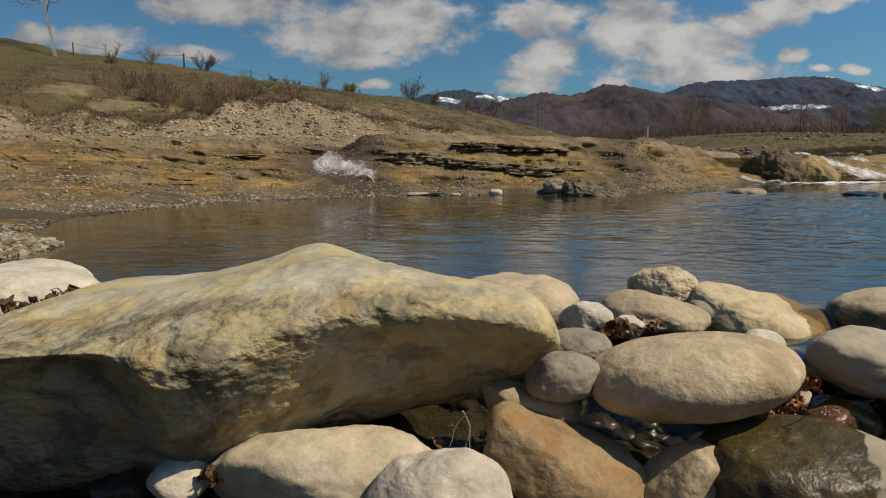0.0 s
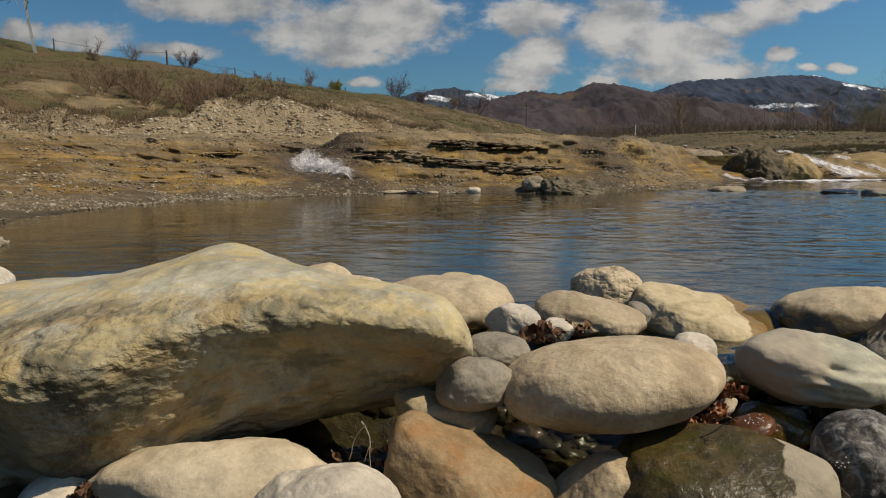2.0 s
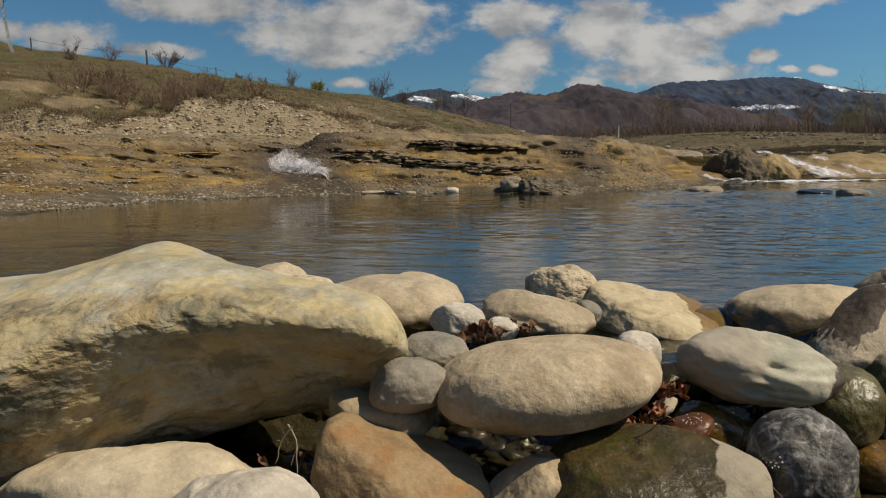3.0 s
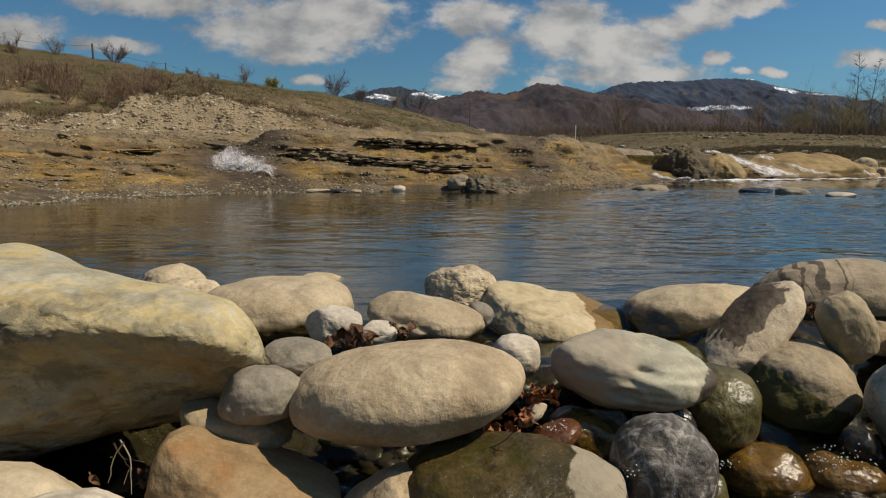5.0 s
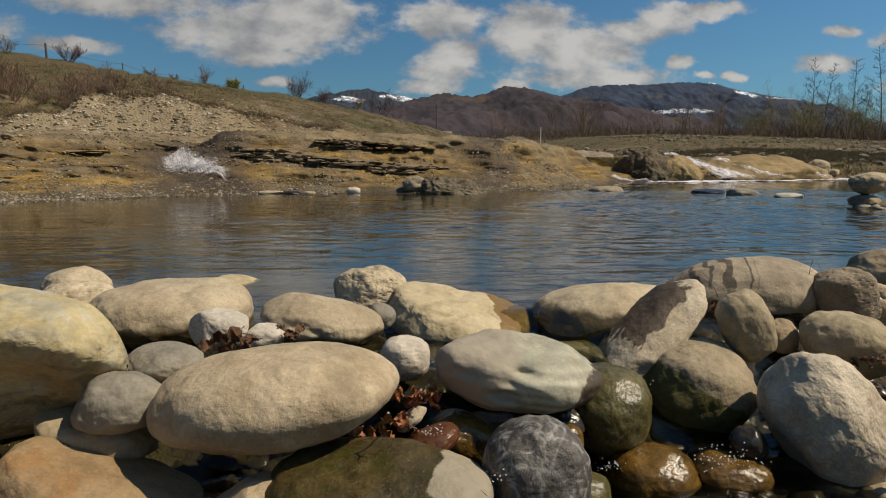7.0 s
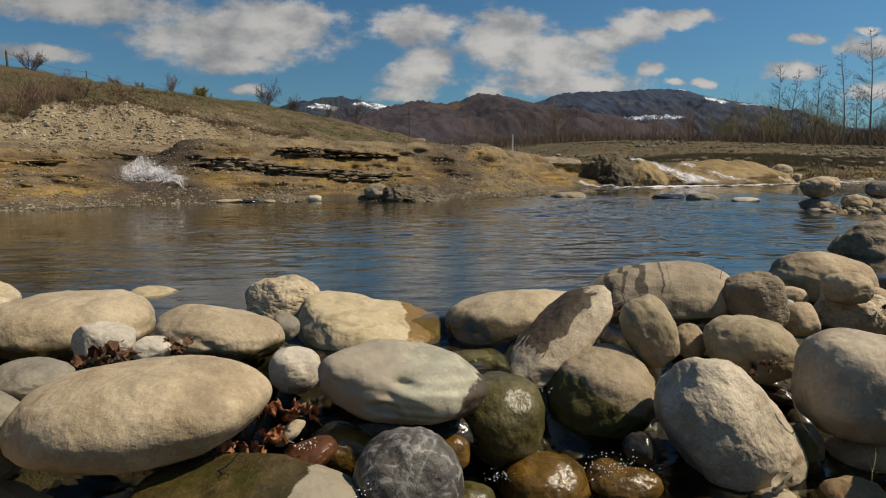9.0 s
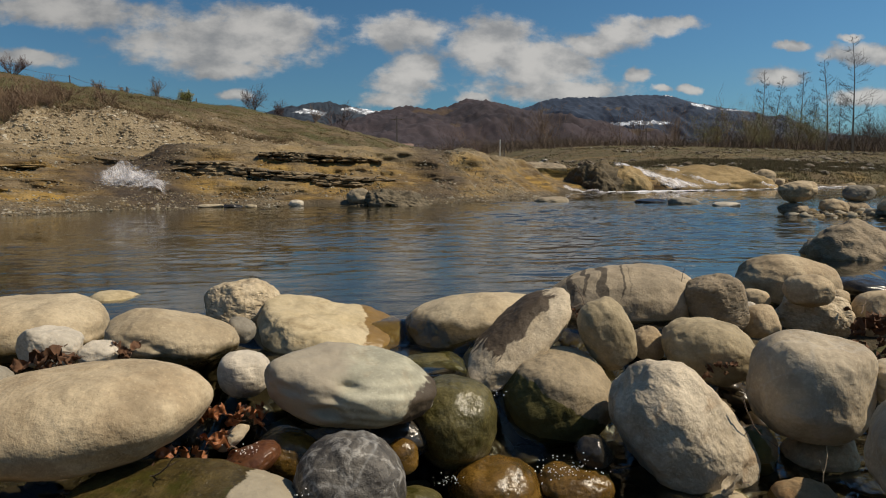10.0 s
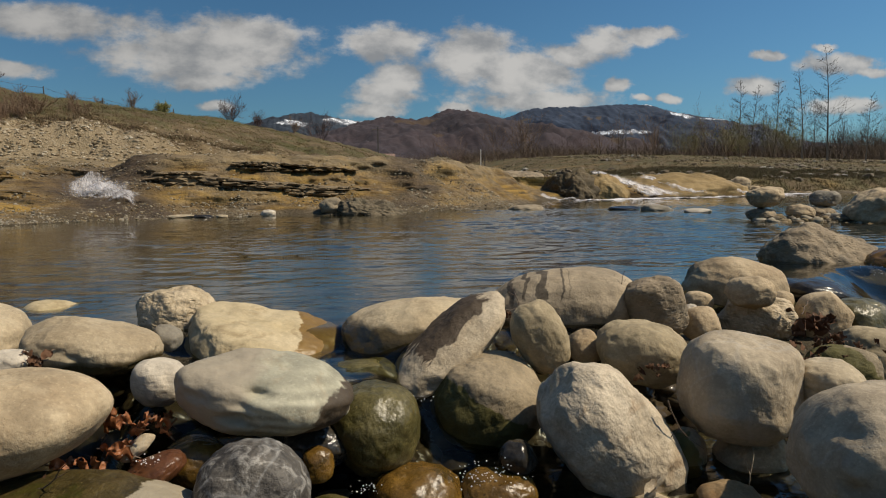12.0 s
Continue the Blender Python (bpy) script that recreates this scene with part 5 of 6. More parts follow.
rock("shore_stone", "pale rounded stone near the far bank", (15.9, 22.3, 0.35), (0.36, 0.3, 0.3), M_TAN, 93, (0, 0, 0), "stone", "stones of the far shore", sub=5)
rock("shore_stone", "white stone near the far bank", (15.2, 22.0, 0.3), (0.28, 0.25, 0.22), M_WHITE, 94, (0, 0, 0), "stone", "stones of the far shore", sub=5)

edge = random.Random(12)
for k in range(16):
    ex = edge.uniform(16.5, 27.0)
    ey = 22.0 + (ex - 16.4) * 0.47 + edge.uniform(0.15, 0.9)
    er = edge.uniform(0.10, 0.26)
    rock("shore_stone", "grey brown stone at the foot of the bank", (ex, ey, height_at(ex, ey) + er * 0.3), (er, er * 0.8, er * 0.62), M_DARKBACK if k % 3 else M_TAN, 140 + k, (0, edge.uniform(-10, 10), edge.uniform(0, 180)), "stone", "stones of the far shore", sub=4)


# ---- loose stuff: pebbles, rubble, bed cobbles ----
def scatter(name, label, category, pts, sizes, mat, seed, sub=1, flat=0.6):
    """Many small stones in one mesh, each turned and sized by chance."""
    rng = np.random.RandomState(seed)
    base, faces = ball(sub)
    n, k = len(pts), len(base)
    jit = 1 + 0.22 * rng.uniform(-1, 1, (n, k))
    scale = np.asarray(sizes)[:, None] * rng.uniform(0.7, 1.3, (n, 3)) * np.array([1.0, 1.0, flat])
    v = base[None] * jit[:, :, None] * scale[:, None]
    a = rng.uniform(0, 2 * np.pi, n)
    b = rng.uniform(-0.4, 0.4, n)
    ca, sa, cb, sb = np.cos(a)[:, None], np.sin(a)[:, None], np.cos(b)[:, None], np.sin(b)[:, None]
    x, y, z = v[:, :, 0], v[:, :, 1], v[:, :, 2]
    x, z = x * cb + z * sb, -x * sb + z * cb
    v = np.stack([x * ca - y * sa, x * sa + y * ca, z], 2) + np.asarray(pts)[:, None]
    f = faces[None] + (np.arange(n) * k)[:, None, None]
    ob = new(name, mesh_of(name, v.reshape(-1, 3), f.reshape(-1, 3), mat, smooth=sub > 1))
    return tagged(ob, label, category, kind="stuff")


def on_ground(x, y, lift=0.0):
    z, masks = ground_height(x[None], y[None])
    return np.stack([x, y, z[0] + lift], 1), {k: v[0] for k, v in masks.items()}


rng = np.random.RandomState(5)
# beach gravel on the far and left banks
x, y = rng.uniform(-6.5, 5.5, 100000), rng.uniform(2.0, 13.5, 100000)
d = inland(x, y)
keep = (d > -0.1) & (rng.uniform(0, 1, len(x)) < np.exp(-np.clip(d, 0, 9) / 0.55) + 0.10 + 0.24) & (fbm2(x, y, 1.2, 3, 40.0) > -0.35)
x, y = x[keep], y[keep]
p, _ = on_ground(x, y)
scatter("beach_gravel", "loose tan and grey gravel along the shore", "gravel", p, 0.009 + 0.019 * rng.uniform(0, 1, len(p)) ** 4, M_PEBBLE, 6)
# coarse gravel of the near left bank
x, y = rng.uniform(-3.4, -1.5, 12000), rng.uniform(1.9, 5.2, 12000)
d = inland(x, y)
keep = (d > -0.12) & (rng.uniform(0, 1, len(x)) < 0.8 * step(x + 0.4 * fbm2(x, y, 1.5, 3, 46.0), -3.2, -2.2) * step(y + 0.3 * fbm2(x, y, 1.5, 3, 47.0), 1.9, 2.6))
p, _ = on_ground(x[keep], y[keep])
scatter("bank_gravel", "brown and grey gravel heaped beside the pool", "gravel", p, 0.008 + 0.03 * rng.uniform(0, 1, len(p)) ** 4, M_PEBBLE, 16)
# scree of the bluff
x, y = rng.uniform(-13, 1, 40000), rng.uniform(15, 23, 40000)
p, m = on_ground(x, y)
keep = rng.uniform(0, 1, len(p)) < m["scree"] * 0.9 + m["bare"] * 0.12 + 0.02
p = p[keep]
scatter("scree_rubble", "pale broken stones on the eroded bluff", "rubble", p, 0.014 + 0.055 * rng.uniform(0, 1, len(p)) ** 4, M_RUBBLE, 7, flat=0.5)
# rubble of the right bank
x, y = np.r_[rng.uniform(8, 60, 26000), rng.uniform(16, 34, 9000)], np.r_[rng.uniform(18, 62, 26000), rng.uniform(22, 34, 9000)]
d = inland(x, y)
keep = (d > 0.2) & (fbm2(x, y, 0.35, 4, 41.0) > 0.42) & (rng.uniform(0, 1, len(x)) < 0.75)
p, _ = on_ground(x[keep], y[keep])
scatter("bank_rubble", "grey stones strewn over the grassy bank", "rubble", p, 0.035 + 0.24 * rng.uniform(0, 1, len(p)) ** 6, M_BANKRUBBLE, 8)
# gravel of the spit
x, y = rng.uniform(5.4, 9.8, 2600), rng.uniform(5.7, 7.5, 2600)
p, _ = on_ground(x, y)
p = p[p[:, 2] > -0.05]
scatter("spit_gravel", "small stones of the gravel spit", "gravel", p, 0.014 + 0.055 * rng.uniform(0, 1, len(p)) ** 4, M_PEBBLE, 9, sub=2)
# cobbles of the bed below the dam, dark and wet
x, y = rng.uniform(-1.2, 3.6, 1200), rng.uniform(0.95, 2.6, 1200)
keep = y < 2.1 + 0.5 * step(x, 2.0, 2.5)
x, y = x[keep], y[keep]
top = -0.20 + 0.10 * step(y, 1.45, 1.9) - 0.04 * step(x, 0.95, 1.3)
z = top - rng.uniform(0.0, 0.16, len(x))
scatter("bed_cobbles", "dark wet cobbles filling the gaps of the dam", "cobbles", np.stack([x, y, z - 0.05], 1), rng.uniform(0.03, 0.075, len(x)), M_BEDCOBBLE, 10, sub=3, flat=0.8)

# wet cobbles under the overflowing water
x, y = rng.uniform(0.6, 2.2, 420), rng.uniform(1.45, 1.98, 420)
mid_x = step(x, 0.80, 0.95) * (1 - step(x, 1.36, 1.46))
z = -0.235 * (1 - step(y, 1.51, 1.93)) * (1 - mid_x) + mid_x * (-0.03 - 0.19 * (1 - step(y, 1.48, 1.62))) - 0.085
scatter("overflow_cobbles", "wet brown cobbles under the overflowing water", "cobbles", np.stack([x, y, z], 1), rng.uniform(0.03, 0.065, len(x)), M_BEDCOBBLE, 12, sub=3, flat=0.55)


# ---- plants ----
def stick_mesh(name, segs, mat):
    """Three-sided tapering sticks from (start, end, start radius, end radius)."""
    a, b = np.array([s[0] for s in segs]), np.array([s[1] for s in segs])
    ra, rb = np.array([s[2] for s in segs])[:, None], np.array([s[3] for s in segs])[:, None]
    d = b - a
    d = d / (np.linalg.norm(d, axis=1, keepdims=True) + 1e-9)
    ref = np.where(np.abs(d[:, 2:3]) > 0.9, np.array([[1.0, 0, 0]]), np.array([[0, 0, 1.0]]))
    u = np.cross(d, ref)
    u = u / np.linalg.norm(u, axis=1, keepdims=True)
    w = np.cross(d, u)
    rings = []
    for c, r in ((a, ra), (b, rb)):
        for k in range(3):
            t = 2 * math.pi * k / 3
            rings.append(c + r * (math.cos(t) * u + math.sin(t) * w))
    v = np.stack(rings, 1).reshape(-1, 3)
    f = np.array([[0, 1, 4, 3], [1, 2, 5, 4], [2, 0, 3, 5]])
    f = f[None] + (np.arange(len(segs)) * 6)[:, None, None]
    return mesh_of(name, v, f.reshape(-1, 4), mat, smooth=False)


def grow(segs, start, way, length, radius, depth, rng, fork=3, spread_by=0.6, lift=0.15, least=0.004):
    """Grows a branch of three bends, with side branches."""
    p, v, r = Vector(start), Vector(way).normalized(), radius
    for n in range(3):
        v = (v + Vector((rng.uniform(-1, 1), rng.uniform(-1, 1), rng.uniform(-0.4, 1))) * 0.16 + Vector((0, 0, lift * 0.3))).normalized()
        q, r2 = p + v * length / 3, max(r * 0.78, least)
        segs.append((p[:], q[:], r, r2))
        if depth > 0:
            for _ in range(fork if n else fork - 1):
                side = Vector((rng.gauss(0, 1), rng.gauss(0, 1), rng.gauss(0, 0.6) + lift)).normalized()
                grow(segs, p.lerp(q, rng.uniform(0.3, 1)), v.lerp(side, spread_by), length * rng.uniform(0.4, 0.62), max(r2 * 0.55, least), depth - 1, rng, fork, spread_by, lift, least)
        p, r = q, r2


def leaf_mesh(name, spots, size, mat, rng):
    """Small leaves as bent quads about the given spots."""
    v, f = [], []
    for s in spots:
        a, b = Vector((rng.gauss(0, 1), rng.gauss(0, 1), rng.gauss(0, 1))).normalized(), Vector((rng.gauss(0, 1), rng.gauss(0, 1), rng.gauss(0, 1))).normalized()
        c = Vector(s)
        k = size * rng.uniform(0.6, 1.3)
        base = len(v)
        v += [(c - a * k)[:], (c + b * k * 0.5)[:], (c + a * k)[:], (c - b * k * 0.5 + a.cross(b) * k * 0.2)[:]]
        f.append((base, base + 1, base + 2, base + 3))
    return mesh_of(name, v, f, mat, smooth=False)


def tube_mesh(name, pts, radii, mat, sides=5):
    """One bent tapering tube through pts."""
    pts = [Vector(q) for q in pts]
    v = []
    for k, q in enumerate(pts):
        d = (pts[min(k + 1, len(pts) - 1)] - pts[max(k - 1, 0)]).normalized()
        u = d.orthogonal().normalized()
        w = d.cross(u)
        v += [(q + radii[k] * (math.cos(2 * math.pi * a / sides) * u + math.sin(2 * math.pi * a / sides) * w))[:] for a in range(sides)]
    f = [(k * sides + a, k * sides + (a + 1) % sides, (k + 1) * sides + (a + 1) % sides, (k + 1) * sides + a) for k in range(len(pts) - 1) for a in range(sides)]
    return mesh_of(name, v, f, mat)


def shrub(label, x, y, high, wide, mat, seed, leaves=None, dense=9, category="shrub", group="shrubs of the slope", fork=2):
    rng = random.Random(seed)
    segs = []
    for _ in range(dense):
        t = rng.uniform(0, 2 * math.pi)
        lean = rng.uniform(0.1, 1.0) ** 0.7 * 1.3 * wide / high
        grow(segs, (rng.uniform(-0.1, 0.1) * wide, rng.uniform(-0.1, 0.1) * wide, -0.05), (math.cos(t) * lean, math.sin(t) * lean, 1), high * rng.uniform(0.55, 1.0), 0.008 + 0.005 * high, 2, rng, fork, 0.5, 0.25, 0.0026 + 0.0010 * high)
    ob = new("shrub")
    ob.matrix_world = pose(x, y, height_at(x, y), 0, 0, rng.uniform(0, 360))
    tagged(part_mesh("branchwork", stick_mesh("branchwork", segs, mat), ob), kind="stuff")
    if leaves:
        near = np.random.RandomState(seed)
        spots = [tuple(np.array(s[1]) + near.normal(0, 0.06 * high, 3)) for s in segs for _ in range(5)]
        tagged(part_mesh("foliage", leaf_mesh("foliage", spots, 0.02 * max(1, high * 0.55), leaves, rng), ob), kind="stuff")
    return tagged(ob, label, category, group)


def tree(label, x, y, high, mat, seed, wide=0.5, leaves=None, lean=0.0, name="tree", group="bare trees of the far bank", fork=3, start=0.25, twig=0.012, rad=0.016, slim=False):
    rng = random.Random(seed)
    trunk, limbs = [], []
    p, v, r = Vector((0, 0, -0.15)), Vector((lean, 0, 1)), rad * high
    n = 12
    for k in range(n):
        v = (v + Vector((rng.uniform(-1, 1), rng.uniform(-1, 1), 0)) * 0.05).normalized()
        q, r2 = p + v * high / n, max(r * 0.86, twig)
        trunk.append((p[:], q[:], r, r2))
        if k / n >= start:
            for _ in range(fork):
                t = rng.uniform(0, 2 * math.pi)
                if slim:
                    grow(limbs, p.lerp(q, rng.uniform(0, 1)), (math.cos(t), math.sin(t), rng.uniform(0.1, 0.7)), high * wide * rng.uniform(0.3, 0.7) * (1.15 - k / n), max(r2 * 0.28, twig), 1, rng, 3, 0.45, 0.1, twig)
                    continue
                grow(limbs, p.lerp(q, rng.uniform(0, 1)), (math.cos(t), math.sin(t), rng.uniform(0.2, 0.9)), high * wide * rng.uniform(0.25, 0.55) * (1.25 - k / n), max(r2 * 0.4, twig), 2, rng, 2, 0.5, 0.1, twig)
        p, r = q, r2
    ob = new(name)
    ob.matrix_world = pose(x, y, height_at(x, y))
    part_mesh("trunk", stick_mesh("trunk", trunk, mat), ob)
    tagged(part_mesh("crown", stick_mesh("crown", limbs, M_BIRCHTWIG if mat is M_BIRCH else mat), ob), kind="stuff")
    if leaves:
        part_mesh("foliage", leaf_mesh("foliage", [s[1] for s in limbs], 0.14, leaves, rng), ob)
    return tagged(ob, label, "tree", group)


tree("white birch with bare drooping twigs on the slope", -14.4, 25.0, 6.4, M_BIRCH, 101, 0.50, lean=-0.20, name="birch_tree", group="", fork=4, start=0.22, twig=0.008, rad=0.013)
pl = random.Random(3)
for n in range(40):
    sx = pl.uniform(-0.49, -0.29) if n % 4 else pl.uniform(-0.62, -0.2)
    sy = pl.uniform(18.6, 22.0)
    shrub("leafless brown shrub on the dry slope", 0.2 + sx * sy, sy, pl.uniform(0.3, 0.72), pl.uniform(0.5, 1.0), M_SHRUB, 200 + n, None, 4, fork=3)
for n, (sx, sy, sh, sw, kind) in enumerate([(-0.373, 27.5, 0.62, 0.9, "p"), (-0.272, 29, 0.34, 0.6, "b"), (-0.24, 30, 0.3, 0.5, "b"), (-0.202, 30.5, 0.6, 0.4, "b"), (-0.163, 31.5, 0.55, 0.8, "g"),
                                             (-0.079, 33, 0.85, 1.3, "p"), (-0.043, 34.5, 0.6, 0.9, "p"), (-0.45, 26.5, 0.5, 0.5, "b"), (-0.50, 25.5, 0.6, 0.6, "b"), (0.0, 38, 0.6, 0.8, "b")]):
    words = {"p": "dark leafless bush on the hill crest", "b": "small brown bush on the hill crest", "g": "bush with fresh green buds on the crest"}[kind]
    shrub(words, 0.217 + sx * sy, sy, sh, sw, M_PURPLE if kind == "p" else M_SHRUB, 300 + n, M_GREENLEAF if kind == "g" else None, 11 if kind == "p" else 6, "bush", "bushes of the crest", 3)
shrub("broad bare bush where the slope ends", 1.5, 44.0, 1.7, 1.7, M_PURPLE, 330, None, 7, "bush", "", 3)
for n, (sx, sy, sh, lv) in enumerate([(0.655, 74, 8.0, None), (0.677, 70, 7.0, None), (0.718, 68, 7.4, None), (0.7685, 64, 8.4, None), (0.8145, 60, 9.6, None), (0.70, 78, 6.0, M_GREENLEAF), (0.745, 66, 5.0, M_GREENLEAF),
                                       (0.885, 62, 6.0, None), (0.93, 64, 7.5, None), (0.79, 74, 6.0, None), (0.845, 72, 5.0, None)]):
    tree("tall slender tree with fresh leaves" if lv else "tall slender bare tree on the far bank", 1.06 + sx * sy, sy, sh * 1.12, M_TRUNK, 400 + n, 0.40, None, fork=5, start=0.2, twig=0.007, rad=0.014, slim=True)
for n, (sx, sy, sh) in enumerate([(0.635, 60, 3.4), (0.66, 62, 2.6), (0.72, 63, 3.8), (0.75, 62, 2.8), (0.56, 66, 2.8), (0.58, 68, 2.2)]):
    shrub("green budding willow bush on the far bank", 1.06 + sx * sy, sy, sh, sh * 0.9, M_SHRUB, 450 + n, M_GREENLEAF, 10, "bush", "bushes of the far bank")
for n in range(26):
    sx, sy = pl.uniform(0.16, 1.0), pl.uniform(72, 110)
    shrub("leafless brown thicket on the plain", 1.06 + sx * sy, sy, pl.uniform(2.2, 5.0), pl.uniform(2.0, 4.0), M_SHRUB if n % 3 else M_PURPLE, 500 + n, None, 8, "bush", "thickets of the plain")


def tufts(name, label, pts, high, mat, seed, blades=6, thick=0.010, apart=0.04, category="grass"):
    rng = np.random.RandomState(seed)
    n = len(pts)
    base = np.repeat(pts, blades, 0) + np.c_[rng.normal(0, apart, (n * blades, 2)), np.zeros(n * blades)]
    lean = np.c_[rng.normal(0, 0.55, (n * blades, 2)), np.ones(n * blades)]
    h = np.repeat(high, blades)[:, None] * rng.uniform(0.6, 1.2, (n * blades, 1))
    side = np.c_[rng.normal(0, 1, (n * blades, 2)), np.zeros(n * blades)]
    side = side / np.linalg.norm(side, axis=1, keepdims=True) * thick
    v = np.stack([base - side, base + side, base + lean * h], 1).reshape(-1, 3)
    f = np.arange(len(v)).reshape(-1, 3)
    return tagged(new(name, mesh_of(name, v, f, mat, smooth=False)), label, category, kind="stuff")


x, y = rng.uniform(-17, 4, 42000), rng.uniform(15.5, 34, 42000)
p, m = on_ground(x, y)
keep = m["turf"] > 0.35
p = p[keep]
dry = fbm2(p[:, 0], p[:, 1], 0.5, 3, 50.0) + 0.16 * (20.6 - p[:, 1]) > -0.1
tufts("dry_grass", "dry brown grass tufts on the slope", p[dry], 0.02 + 0.06 * rng.uniform(0, 1, dry.sum()) ** 3, M_DRYGRASS, 51, 7, thick=0.005, apart=0.08)
tufts("green_grass", "short green grass on the hill", p[~dry][::2], 0.015 + 0.03 * rng.uniform(0, 1, len(p[~dry][::2])), M_GREENGRASS, 52, 8, thick=0.005, apart=0.14)
x, y = rng.uniform(-4, 9, 16000), rng.uniform(18, 48, 16000)
p, m = on_ground(x, y)
p = p[(m["bare"] > 0.3) & (fbm2(x, y, 1.4, 3, 54.0) > -0.05)]
tufts("soil_grass", "dry brown tufts on the bare slope", p, 0.03 + 0.09 * rng.uniform(0, 1, len(p)) ** 3, M_DRYGRASS, 55, 9, 0.006, 0.10)
x, y = np.r_[rng.uniform(9, 62, 14000), rng.uniform(16, 36, 30000)], np.r_[rng.uniform(19, 66, 14000), rng.uniform(22, 38, 30000)]
p, m = on_ground(x, y)
p = p[m["turf"] > 0.2]
tufts("bank_grass", "short dry grass on the far bank", p, 0.04 + 0.12 * rng.uniform(0, 1, len(p)) ** 2, M_BANKGRASS, 53, apart=0.08)


# low twiggy growth of the slope and the brown woods of the plain
x, y = rng.uniform(-14, 3, 3600), rng.uniform(17.5, 26, 3600)
p, m = on_ground(x, y)
p = p[(m["turf"] > 0.3) & (fbm2(x, y, 0.7, 3, 60.0) > -0.1)]
tufts("dry_weeds", "tall dry brown weeds on the slope", p, 0.05 + 0.22 * rng.uniform(0, 1, len(p)) ** 4, M_WEED, 61, 12, 0.004, 0.09, "weeds")
# turf hanging over the edge of the bluff
x = rng.uniform(-13, 0, 2600)
y = np.interp(x, FOOT_X, FOOT_Y) + 0.8 + 1.4 * step(x, -7.0, -6.0) + rng.normal(0, 0.22, len(x))
p, m = on_ground(x, y)
tufts("turf_edge", "dark turf hanging over the bluff edge", p[::2], 0.03 + 0.10 * rng.uniform(0, 1, len(p[::2])), M_WEED, 62, 16, 0.006, 0.08)
for n, (lo, hi, near, far_y, count, tall) in enumerate([(0.10, 1.1, 80, 150, 2600, 3.2), (0.12, 0.55, 70, 95, 500, 2.0), (0.55, 1.1, 70, 100, 700, 3.4), (0.80, 1.2, 70, 95, 1500, 7.0), (0.60, 0.80, 78, 100, 500, 4.5)]):
    sy = rng.uniform(near, far_y, count)
    x = 1.0 + rng.uniform(lo, hi, count) * sy
    p, m = on_ground(x, sy)
    clump = step(fbm2(x, sy, 0.06, 3, 70.0 + n), -0.35, 0.55)
    tufts("far_woods", "leafless brown woods along the plain", p, tall * (0.05 + 0.75 * clump ** 1.5) * rng.uniform(0.3, 1.1, count), M_FARWOOD, 63 + n, 16, 0.022, 1.0, "woods")


# ---- fence, poles, hut, car ----
def box(lo, hi):
    bm = bmesh.new()
    bmesh.ops.create_cube(bm, size=1.0)
    for v in bm.verts:
        v.co = Vector([(l + h) / 2 + c * (h - l) for c, l, h in zip(v.co, lo, hi)])
    return bm


def fence_post(x, y, high, wide):
    bm = bmesh.new()
    bmesh.ops.create_cone(bm, cap_ends=True, segments=8, radius1=wide, radius2=wide * 0.8, depth=high + 0.2)
    me = bpy.data.meshes.new("fence_post")
    bm.to_mesh(me)
    bm.free()
    me.materials.append(M_POST)
    ob = new("fence_post", me)
    ob.matrix_world = pose(x, y, height_at(x, y) + high / 2 - 0.1, 1.5, -1.5, 0)
    tagged(ob, "weathered wooden fence post on the hill crest", "fence post", "fence posts")
    return Vector((x, y, height_at(x, y) + high * 0.85))


tops = [fence_post(0.217 + sx * sy, sy, sh, sw) for sx, sy, sh, sw in [(-0.56, 26, 0.45, 0.03), (-0.4007, 27.4, 0.55, 0.045), (-0.305, 28.2, 0.3, 0.025), (-0.236, 29.5, 0.3, 0.025), (-0.15, 31.5, 0.3, 0.025)]]
wire = [((a.lerp(b, k / 8) - Vector((0, 0, 0.12 * math.sin(math.pi * k / 8))))[:], (a.lerp(b, (k + 1) / 8) - Vector((0, 0, 0.12 * math.sin(math.pi * (k + 1) / 8))))[:], 0.006, 0.006) for a, b in zip(tops, tops[1:]) for k in range(8)]
tagged(new("fence_wire", stick_mesh("fence_wire", wire, M_WIRE)), "thin rusty wire strung along the fence posts", "wire")


def pole(sx, y, top, mat, label, wide=0.12, arm=True):
    x = 0.217 + sx * y
    z = height_at(x, y)
    ob = new("utility_pole")
    ob.matrix_world = pose(x, y, z)
    part_mesh("mast", stick_mesh("mast", [((0, 0, -0.3), (0, 0, top - z), wide, wide * 0.7)], mat), ob)
    if arm:
        part_mesh("crossarm", stick_mesh("crossarm", [((-0.7, 0, top - z - 0.4), (0.7, 0, top - z - 0.4), 0.06, 0.06)], mat), ob)
    return tagged(ob, label, "pole", "poles of the plain")


pole(0.1015, 90, 8.0, M_POST, "dark wooden utility pole on the plain")
pole(0.5285, 95, 8.4, M_POST, "dark wooden utility pole on the plain")
pole(0.475, 110, 8.2, M_POST, "dark wooden utility pole on the plain")
pole(0.2565, 62, 3.7, M_WALL, "short pale post on the plain", 0.06, False)
pole(0.2625, 62, 3.6, M_POST, "short dark post on the plain", 0.06, False)


